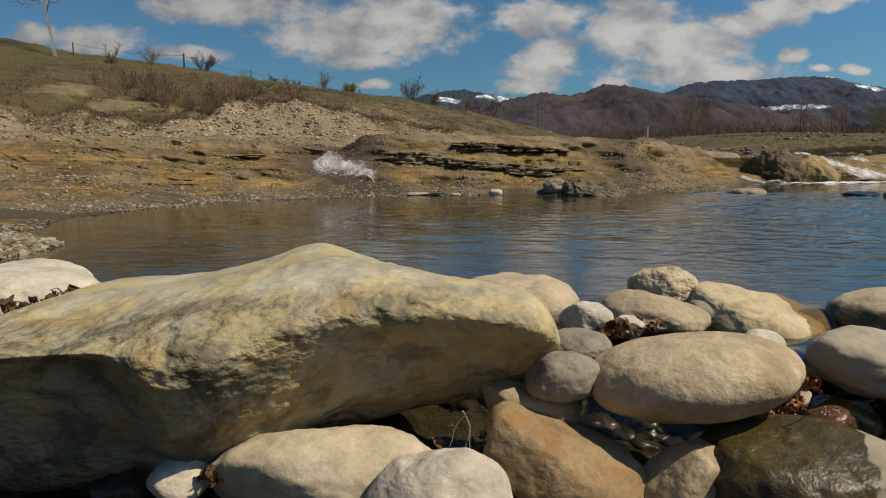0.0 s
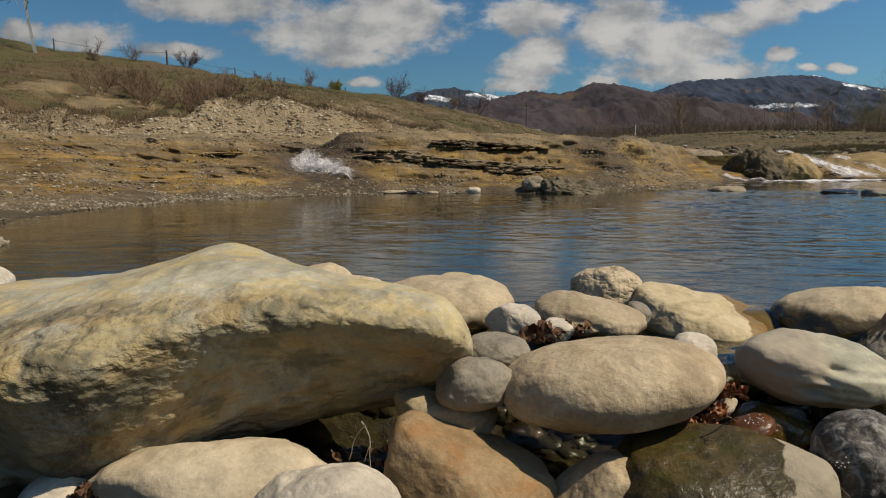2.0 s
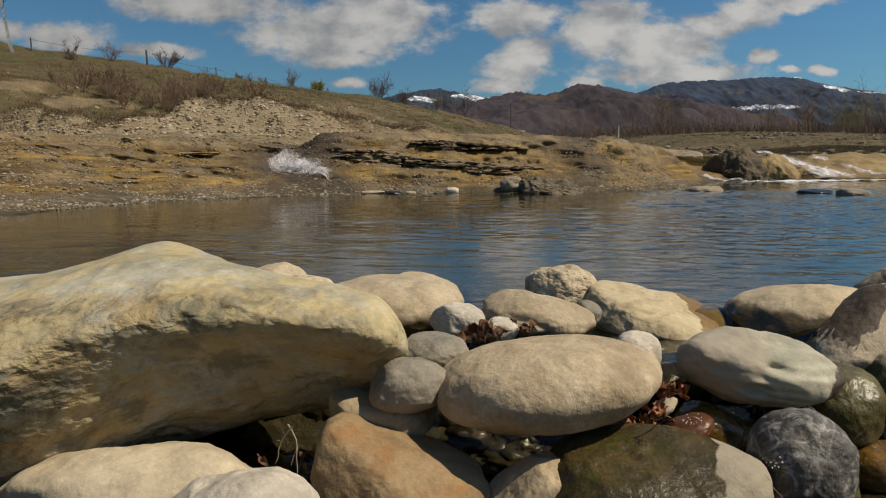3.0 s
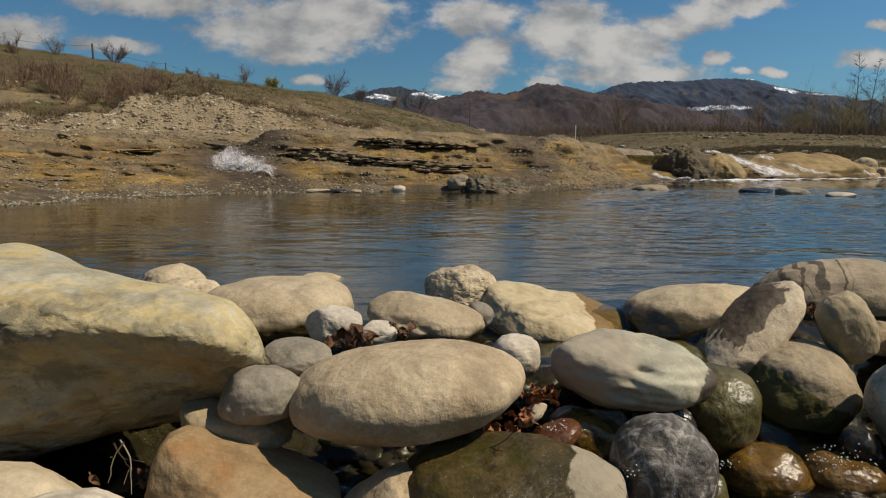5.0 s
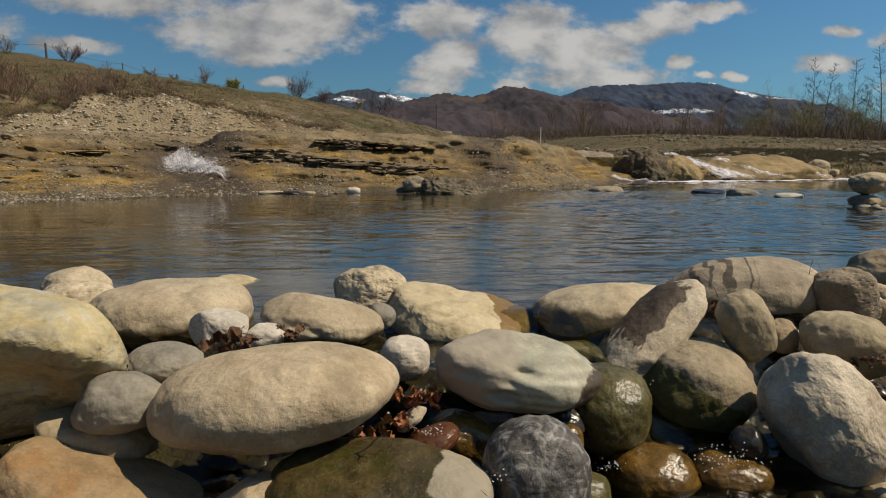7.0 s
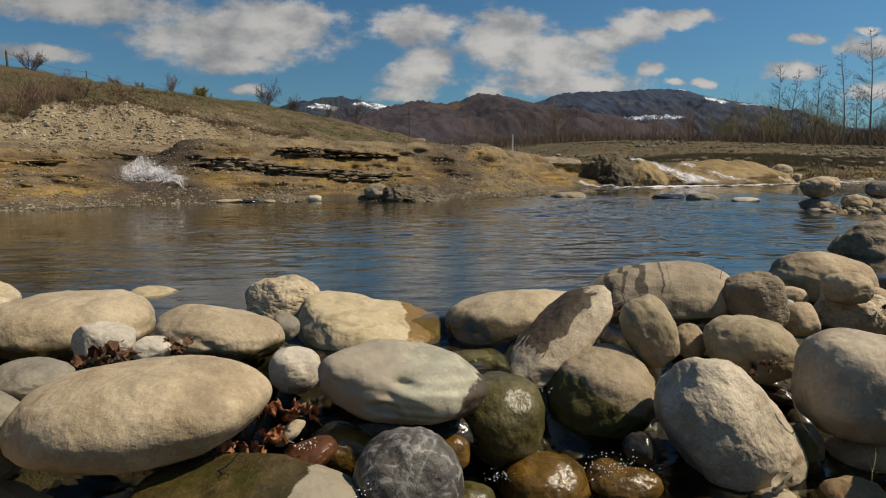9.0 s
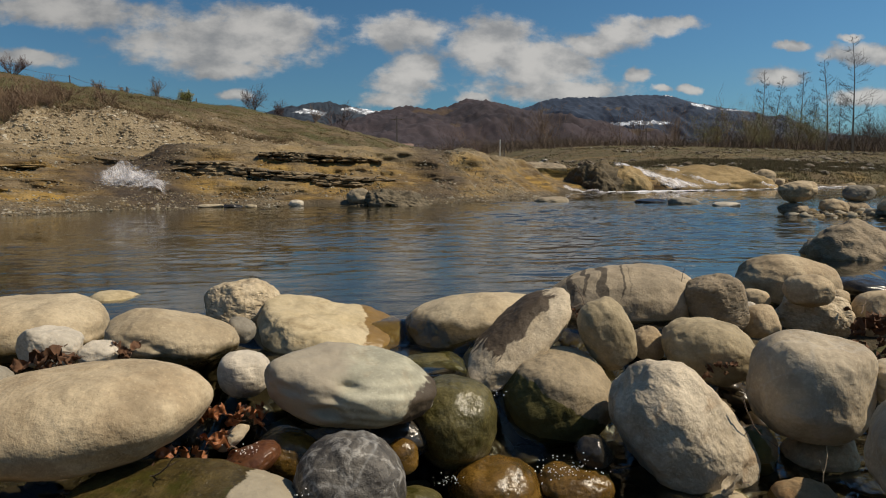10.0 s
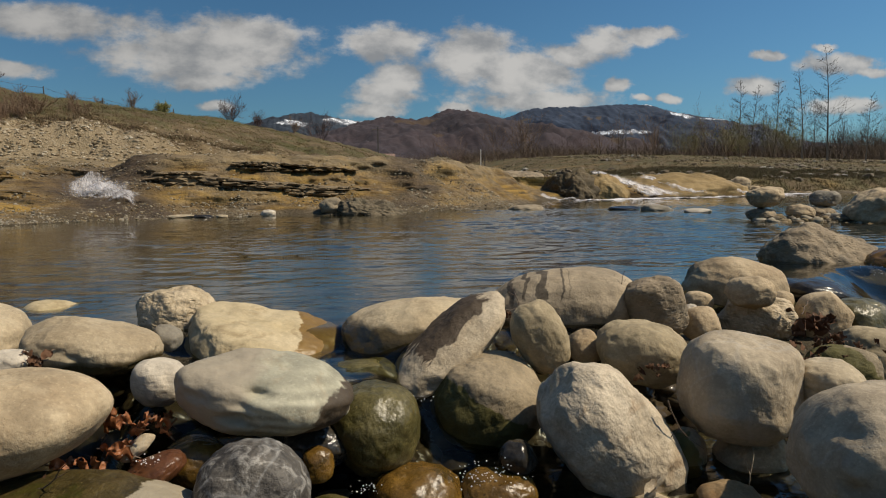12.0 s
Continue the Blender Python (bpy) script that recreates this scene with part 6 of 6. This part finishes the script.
def hut(x, y, w, d, h, label):
    ob = new("hut")
    ob.matrix_world = pose(x, y, height_at(x, y))
    part("wall", box((-w / 2, -d / 2, -0.3), (w / 2, d / 2, h)), M_WALL, ob)
    bm = bmesh.new()
    pts = [(-w / 2 - 0.2, -d / 2 - 0.2, h), (w / 2 + 0.2, -d / 2 - 0.2, h), (w / 2 + 0.2, d / 2 + 0.2, h), (-w / 2 - 0.2, d / 2 + 0.2, h), (-w / 2 - 0.2, 0, h + 0.7), (w / 2 + 0.2, 0, h + 0.7)]
    vs = [bm.verts.new(p) for p in pts]
    for f in ((0, 1, 5, 4), (2, 3, 4, 5), (0, 4, 3), (1, 2, 5), (0, 3, 2, 1)):
        bm.faces.new([vs[k] for k in f])
    part("roof", bm, M_ROOF, ob, "faded brown roof")
    part("door", box((-0.4, -d / 2 - 0.05, 0), (0.4, -d / 2 - 0.01, 1.6)), M_DARKPANE, ob)
    part("window", box((w / 2 - 1.3, -d / 2 - 0.05, 0.8), (w / 2 - 0.5, -d / 2 - 0.01, 1.5)), M_DARKPANE, ob)
    return tagged(ob, label, "hut", "far huts")


hut(15.4, 142, 3.6, 3.0, 2.4, "small white hut with a brown roof")
hut(9.8, 170, 5.0, 4.0, 2.2, "small far house with reddish roof")
hut(112.0, 130, 9.0, 6.0, 3.0, "far pale house among bare trees")


def car(x, y, yaw):
    ob = new("car")
    ob.matrix_world = pose(x, y, height_at(x, y), 0, 0, yaw)
    bm = box((-2.0, -0.8, 0.35), (2.0, 0.8, 0.95))
    bmesh.ops.bevel(bm, geom=bm.edges[:], offset=0.12, segments=2, affect="EDGES")
    part("body", bm, M_CARPAINT, ob)
    bm = box((-1.1, -0.72, 0.93), (1.2, 0.72, 1.45))
    for v in bm.verts:
        if v.co.z > 1.2:
            v.co.x *= 0.7
    part("cabin", bm, M_DARKPANE, ob, "dark windows")
    for wx_ in (-1.25, 1.25):
        for wy_ in (-0.78, 0.78):
            bm = bmesh.new()
            bmesh.ops.create_cone(bm, cap_ends=True, segments=16, radius1=0.33, radius2=0.33, depth=0.2, matrix=pose(wx_, wy_, 0.33, 90))
            part("wheel", bm, M_TYRE, ob)
    return tagged(ob, "white car parked on the grassy plain", "car")


car(67.0, 122, 8)


# ---- white water ----
def foam(name, label, path, wide, seed, lump, streak=(2.0, 9.0), n=120, m=30, mat=None, lift=None):
    """A strip of white water along path, (x, y, z) knots; wide: its width at start and end; streak: marks along and across it, each metre."""
    pts = np.array(path, float)
    t = np.linspace(0, len(pts) - 1, n)
    c = np.stack([np.interp(t, np.arange(len(pts)), pts[:, k]) for k in range(3)], 1)
    d = np.gradient(c, axis=0)
    run = np.r_[0, np.cumsum(np.linalg.norm(np.diff(c, axis=0), axis=1))]
    s = np.stack([d[:, 1], -d[:, 0]], 1) / np.hypot(d[:, 0], d[:, 1])[:, None]
    u = np.linspace(-1, 1, m)
    w = np.interp(t, np.linspace(0, len(pts) - 1, len(wide)), wide)
    w = w * (1 + 0.3 * fbm2(t, t * 0, 3.0, 3, seed))
    P = np.repeat(c[:, None], m, 1)
    P[:, :, 0] += s[:, 0:1] * u * w[:, None] / 2
    P[:, :, 1] += s[:, 1:2] * u * w[:, None] / 2
    if lift is not None:
        P[:, :, 2] = ground_height(P[:, :, 0], P[:, :, 1])[0] + lift
    ripple = fbm(P.reshape(-1, 3) * 4.0 + seed, 4, 0.5).reshape(n, m)
    P[:, :, 2] += lump * (ripple + 0.15) * (1 - u**2)
    me = mesh_of(name, P.reshape(-1, 3), grid_faces(m, n), mat or M_FOAM)
    flow = np.stack([np.repeat(run[:, None], m, 1) * streak[0], (u[None] * w[:, None] / 2) * streak[1], 0 * P[:, :, 0] + seed], 2)
    me.attributes.new("flow", "FLOAT_VECTOR", "POINT").data.foreach_set("vector", flow.astype(np.float32).ravel())
    ends = np.clip(np.minimum(t, len(pts) - 1 - t) * 3, 0, 1)
    mid = (1 - np.abs(u[None]) ** 2) * ends[:, None]
    me.attributes.new("middle", "FLOAT", "POINT").data.foreach_set("value", mid.astype(np.float32).ravel())
    return tagged(new(name, me), label, "white water", kind="stuff")


def over_ground(knots, lift):
    return [(a, b, height_at(a, b) + lift) for a, b in knots]


RILL = [(-2.15, 11.55), (-1.95, 11.1), (-1.7, 10.65), (-1.4, 10.25), (-1.05, 9.9)]
foam("rill_foam", "white water tumbling down a rill", over_ground(RILL, 0.05), (0.55, 1.05, 0.8, 0.3), 3.0, 0.06, (4.0, 13.0), lift=0.035, mat=M_RILLFOAM)
foam("rill_foam", "splashing white water of the rill", over_ground(RILL[:4], 0.10), (0.4, 0.8, 0.5), 4.0, 0.10, (5.0, 15.0), lift=0.07, mat=M_RILLFOAM)
foam("cascade_foam", "white water of the river cascade", [(9.7, 20.6, 0.82), (10.0, 19.7, 0.66), (10.6, 18.9, 0.30), (11.1, 18.1, 0.03)], (0.6, 1.6, 2.8), 5.0, 0.08, (2.4, 9.0))
foam("cascade_foam", "white water spilling beside the slab", [(11.4, 21.0, 0.70), (12.0, 20.0, 0.42), (12.8, 19.0, 0.04)], (0.5, 1.3, 2.6), 6.0, 0.08, (2.4, 9.0))
foam("cascade_foam", "thin white water below the slab", [(13.5, 20.6, 0.40), (14.2, 20.2, 0.20), (14.8, 20.0, 0.04)], (0.5, 1.0, 1.5), 9.0, 0.12, (1.5, 5.0))
foam("chute_foam", "white water at the foot of dark rocks", [(6.95, 17.3, 0.16), (7.15, 16.9, 0.06), (7.6, 16.55, 0.03), (8.2, 16.75, 0.02)], (0.3, 0.6, 0.5), 7.0, 0.08, (2.0, 8.0))
foam("foam_line", "white foam floating below the cascade", [(7.1, 16.2, 0.012), (9.5, 17.2, 0.012), (12.4, 18.7, 0.012), (15.8, 21.0, 0.012), (21.0, 24.4, 0.012)], (0.5, 0.7, 1.2), 8.0, 0.03, (0.8, 4.0), 200, 24, M_FOAMLINE)
upper = new("upper_river", mesh_of("upper_river", [(5.8, 18.6, 0.62), (9.6, 18.6, 0.62), (14.0, 40, 0.66), (4.0, 40, 0.66)], [(0, 1, 2, 3)], M_STREAM))
tagged(upper, "still upper reach of the river behind rocks", "water", kind="structure")


# ---- more stones of the pile ----
dam("small tan cobble on the pile", (2.47, 2.12, 0.02), (0.045, 0.04, 0.032), M_TAN, 121)
dam("small pale cobble on the pile", (2.385, 2.02, 0.005), (0.026, 0.025, 0.026), M_WHITE, 122)
dam("small brown cobble beside a notched stone", (2.80, 2.16, -0.005), (0.040, 0.035, 0.040), M_TAN, 123)
dam("wet brown rock with water running over it", (4.16, 3.05, -0.05), (0.24, 0.2, 0.11), M_WETBROWN, 124, -10)
dam("dark wet flat stone at the outflow", (3.16, 2.42, -0.03), (0.17, 0.12, 0.055), M_DARKWET, 125, -8)
dam("wet olive stone at the outflow", (3.08, 2.14, -0.07), (0.12, 0.1, 0.075), M_WETGREEN, 126, -5)
dam("dim wet stone at the outflow", (2.86, 1.84, -0.11), (0.115, 0.1, 0.085), M_OLIVE, 127, -5)
dam("flat dim stone in the pile", (2.62, 1.66, -0.09), (0.10, 0.09, 0.06), M_GREYBIG, 128, -12)
dam("small stone in a dark gap", (2.065, 1.47, -0.20), (0.045, 0.045, 0.06), M_GREYBIG, 129)
dam("wet olive stone behind a banded one", (1.385, 1.80, -0.085), (0.09, 0.08, 0.05), M_WETGREEN, 130)
dam("small tan stone under an olive one", (2.20, 1.80, -0.09), (0.07, 0.06, 0.05), M_OLIVE, 131)
dam("small amber pebble under water", (1.335, 2.12, -0.035), (0.035, 0.03, 0.022), M_WETBROWN, 132)
dam("flat wet stone in the gap", (1.22, 1.75, -0.10), (0.12, 0.09, 0.045), M_DARKWET, 133)
dam("reddish stone in a dark gap", (2.08, 1.33, -0.255), (0.07, 0.06, 0.05), M_BROWN, 135)
dam("pale stone low in the pile", (1.93, 1.36, -0.275), (0.05, 0.05, 0.045), M_PALE, 136)
dam("grey stone low in the pile", (2.30, 1.40, -0.29), (0.06, 0.06, 0.06), M_GREY, 137)
dam("pale stone on the shore behind the slab", (-1.25, 2.15, 0.03), (0.20, 0.16, 0.09), M_WHITE, 138)
dam("wet reddish flat stone in the trickle", (0.985, 1.36, -0.105), (0.062, 0.05, 0.026), M_REDWET, 151, 24, 10)
dam("wet dark brown stone in the trickle", (1.055, 1.43, -0.125), (0.075, 0.06, 0.05), M_WETBROWN, 152, -10)
dam("pale wet pebble wedged under the oval cobble", (0.955, 1.40, -0.072), (0.035, 0.02, 0.014), M_PALE, 153, 38, 10)
dam("small wet brown pebble in the trickle", (0.815, 1.245, -0.112), (0.030, 0.026, 0.022), M_WETBROWN, 154, 15)
dam("wet olive pebble under a green stone", (1.29, 1.36, -0.225), (0.055, 0.05, 0.045), M_WETGREEN, 155)
dam("wet brown stone below the banded one", (1.10, 1.50, -0.16), (0.10, 0.07, 0.05), M_WETBROWN, 156, 5)
dam("wet stone in the shade of the banded one", (1.27, 1.50, -0.13), (0.07, 0.06, 0.05), M_DARKWET, 157, -5)


# ---- leaves and twigs caught between the stones ----
def dead_leaf(x, y, z, size, mat, seed, label, group="leaves between the stones"):
    """A dry leaf: a pointed blade, curled and crumpled, with its stalk."""
    r = random.Random(seed)
    curl, twist, crumple = r.uniform(1.2, 3.0), r.uniform(-1.4, 1.4), r.uniform(0.16, 0.32)
    nu, nv = 13, 9
    u, v = np.meshgrid(np.linspace(0, 1, nu), np.linspace(-1, 1, nv), indexing="ij")
    half = 0.33 * np.sin(np.pi * u ** 0.8) ** 0.9 + 0.01
    a = v * curl * 0.8
    px, py, pz = u - 0.5, half * np.sin(a) / max(curl * 0.8, 0.1) * 1.2, half * (1 - np.cos(a)) * 0.9
    pz = pz + crumple * fbm(np.stack([px.ravel() * 5 + seed, py.ravel() * 5, 0 * px.ravel()], 1), 3).reshape(nu, nv) + 0.35 * (u - 0.5) ** 2 * twist
    verts = np.stack([px, py, pz], 2).reshape(-1, 3) * size
    ob = new("dead_leaf")
    ob.matrix_world = pose(x, y, z, r.uniform(-70, 70), r.uniform(-50, 50), r.uniform(0, 360))
    part_mesh("blade", mesh_of("blade", verts, grid_faces(nv, nu), mat), ob)
    part_mesh("stalk", stick_mesh("stalk", [((-0.5 * size, 0, 0), (-0.75 * size, 0.05 * size, -0.08 * size), 0.0016, 0.001)], M_TWIG), ob)
    return tagged(ob, label, "leaf", group)


def litter(x, y, z, reach, count, size, mat, seed, label):
    r = random.Random(seed)
    for k in range(round(count * 1.6)):
        dead_leaf(x + r.gauss(0, reach), y + r.gauss(0, reach * 0.6), z + r.uniform(-0.5, 0.5) * reach, size * r.uniform(0.35, 0.95), mat, seed * 50 + k, label)


def twig(x, y, z, long, turn, mat, seed, label, radius=0.0017):
    """A thin crooked twig with a fork."""
    r = random.Random(seed)
    q, d, pts = Vector((0, 0, 0)), Vector((1, 0, 0)), [Vector((0, 0, 0))]
    for _ in range(6):
        d = (d + Vector((r.uniform(-1, 1), r.uniform(-1, 1), r.uniform(-1, 1))) * 0.28).normalized()
        q = q + d * long / 6
        pts.append(q.copy())
    ob = new("twig")
    ob.matrix_world = pose(x, y, z, *turn)
    part_mesh("stem", tube_mesh("stem", pts, [radius * (1 - 0.1 * k) for k in range(7)], mat), ob)
    side = Vector((0.6, r.uniform(-0.8, 0.8), r.uniform(-0.8, 0.8)))
    part_mesh("fork", tube_mesh("fork", [pts[3], pts[3] + side * long * 0.16, pts[3] + side * long * 0.30 + d * long * 0.06], [radius * 0.65, radius * 0.5, radius * 0.3], mat), ob)
    return tagged(ob, label, "twig", "twigs between the stones")


BROWN_LEAF, RED_LEAF = "curled dry brown leaf caught between stones", "wet reddish leaf lying in the overflow"
litter(-0.82, 1.49, 0.095, 0.055, 12, 0.06, M_LEAF, 1, BROWN_LEAF)
litter(-0.72, 1.56, 0.115, 0.035, 4, 0.05, M_LEAF, 2, BROWN_LEAF)
dead_leaf(0.585, 1.545, 0.06, 0.062, M_LEAF, 9001, BROWN_LEAF)
dead_leaf(0.615, 1.55, 0.05, 0.055, M_LEAF, 9002, BROWN_LEAF)
litter(0.60, 1.55, 0.045, 0.035, 7, 0.05, M_LEAF, 3, BROWN_LEAF)
litter(0.69, 1.66, 0.03, 0.03, 5, 0.04, M_LEAF, 4, BROWN_LEAF)
litter(0.40, 1.44, 0.03, 0.022, 6, 0.04, M_LEAF, 5, BROWN_LEAF)
litter(0.95, 1.42, -0.04, 0.035, 8, 0.05, M_REDLEAF, 6, RED_LEAF)
litter(0.92, 1.36, -0.07, 0.04, 6, 0.055, M_REDLEAF, 7, RED_LEAF)
litter(0.82, 1.28, -0.09, 0.03, 4, 0.04, M_LEAF, 8, BROWN_LEAF)
litter(2.74, 1.93, -0.03, 0.05, 14, 0.065, M_LEAF, 9, BROWN_LEAF)
litter(2.62, 1.72, -0.04, 0.05, 9, 0.06, M_LEAF, 10, BROWN_LEAF)
litter(2.58, 1.62, -0.05, 0.05, 6, 0.06, M_LEAF, 11, BROWN_LEAF)
litter(1.79, 1.84, 0.045, 0.03, 10, 0.035, M_LEAF, 12, BROWN_LEAF)
litter(2.29, 1.46, -0.16, 0.025, 6, 0.035, M_LEAF, 13, BROWN_LEAF)
litter(2.05, 1.60, -0.05, 0.03, 5, 0.035, M_LEAF, 14, BROWN_LEAF)
litter(0.25, 1.28, -0.13, 0.04, 5, 0.045, M_LEAF, 15, BROWN_LEAF)
litter(-0.26, 1.14, -0.15, 0.025, 6, 0.035, M_LEAF, 16, BROWN_LEAF)
dead_leaf(1.92, 1.33, -0.21, 0.07, M_PALETWIG, 9003, "pale torn leaf against a white stone")
for k, (x, y, z, long, turn, mat) in enumerate([
    (0.215, 1.25, -0.05, 0.10, (0, 70, 20), M_PALETWIG), (0.225, 1.24, -0.05, 0.09, (0, 40, 160), M_PALETWIG), (0.20, 1.26, -0.06, 0.11, (0, 55, 60), M_TWIG),
    (0.38, 1.43, 0.02, 0.09, (0, -60, 10), M_PALETWIG), (0.40, 1.42, 0.0, 0.10, (0, -80, 40), M_TWIG),
    (0.84, 1.25, -0.075, 0.10, (0, -22, -12), M_TWIG), (0.81, 1.26, -0.10, 0.08, (0, -40, 10), M_PALETWIG),
    (1.05, 1.15, -0.10, 0.10, (0, 38, 10), M_TWIG), (2.150, 1.36, -0.27, 0.12, (0, -78, 10), M_PALETWIG),
    (1.98, 1.40, -0.05, 0.14, (0, 65, 20), M_TWIG), (2.09, 2.0, -0.02, 0.16, (0, -72, 10), M_PALETWIG), (2.13, 1.98, 0.03, 0.12, (0, -85, 0), M_TWIG),
    (-0.86, 1.47, 0.12, 0.15, (0, -10, 20), M_TWIG), (-0.75, 1.54, 0.13, 0.12, (0, 8, 160), M_TWIG), (1.74, 1.84, 0.07, 0.10, (0, 10, 40), M_TWIG), (1.80, 1.85, 0.07, 0.09, (0, -30, 100), M_TWIG),
    (2.70, 1.94, 0.0, 0.14, (0, -20, 30), M_TWIG), (1.38, 1.60, -0.10, 0.12, (0, 20, 30), M_TWIG)]):
    twig(x, y, z, long, turn, mat, 700 + k, "thin dry twig caught between stones" if mat is M_TWIG else "pale dry stem caught between stones")


# ---- spray where the overflow drops between the stones ----
def droplets(x, y, z, reach, count, seed, label):
    r = np.random.RandomState(seed)
    pts = np.c_[x + r.normal(0, reach, count), y + r.normal(0, reach * 0.5, count), z + np.abs(r.normal(0, reach * 0.5, count))]
    return scatter("splash", label, "white water", pts, r.uniform(0.0005, 0.0017, count), M_DROPS, seed, sub=2, flat=0.9)


droplets(1.60, 1.41, -0.195, 0.035, 90, 901, "bright splashing drops between wet stones")
droplets(1.36, 1.42, -0.20, 0.02, 30, 902, "bright splashing drops beside a green stone")
droplets(0.985, 1.33, -0.078, 0.018, 30, 903, "bright water drops among wet leaves")
droplets(1.08, 1.19, -0.10, 0.014, 16, 906, "bright drops beside a dark veined stone")
droplets(1.50, 1.62, -0.09, 0.02, 18, 904, "bright drops of a thin trickle")
droplets(3.75, 2.80, -0.02, 0.06, 60, 905, "bright broken water over wet rocks")
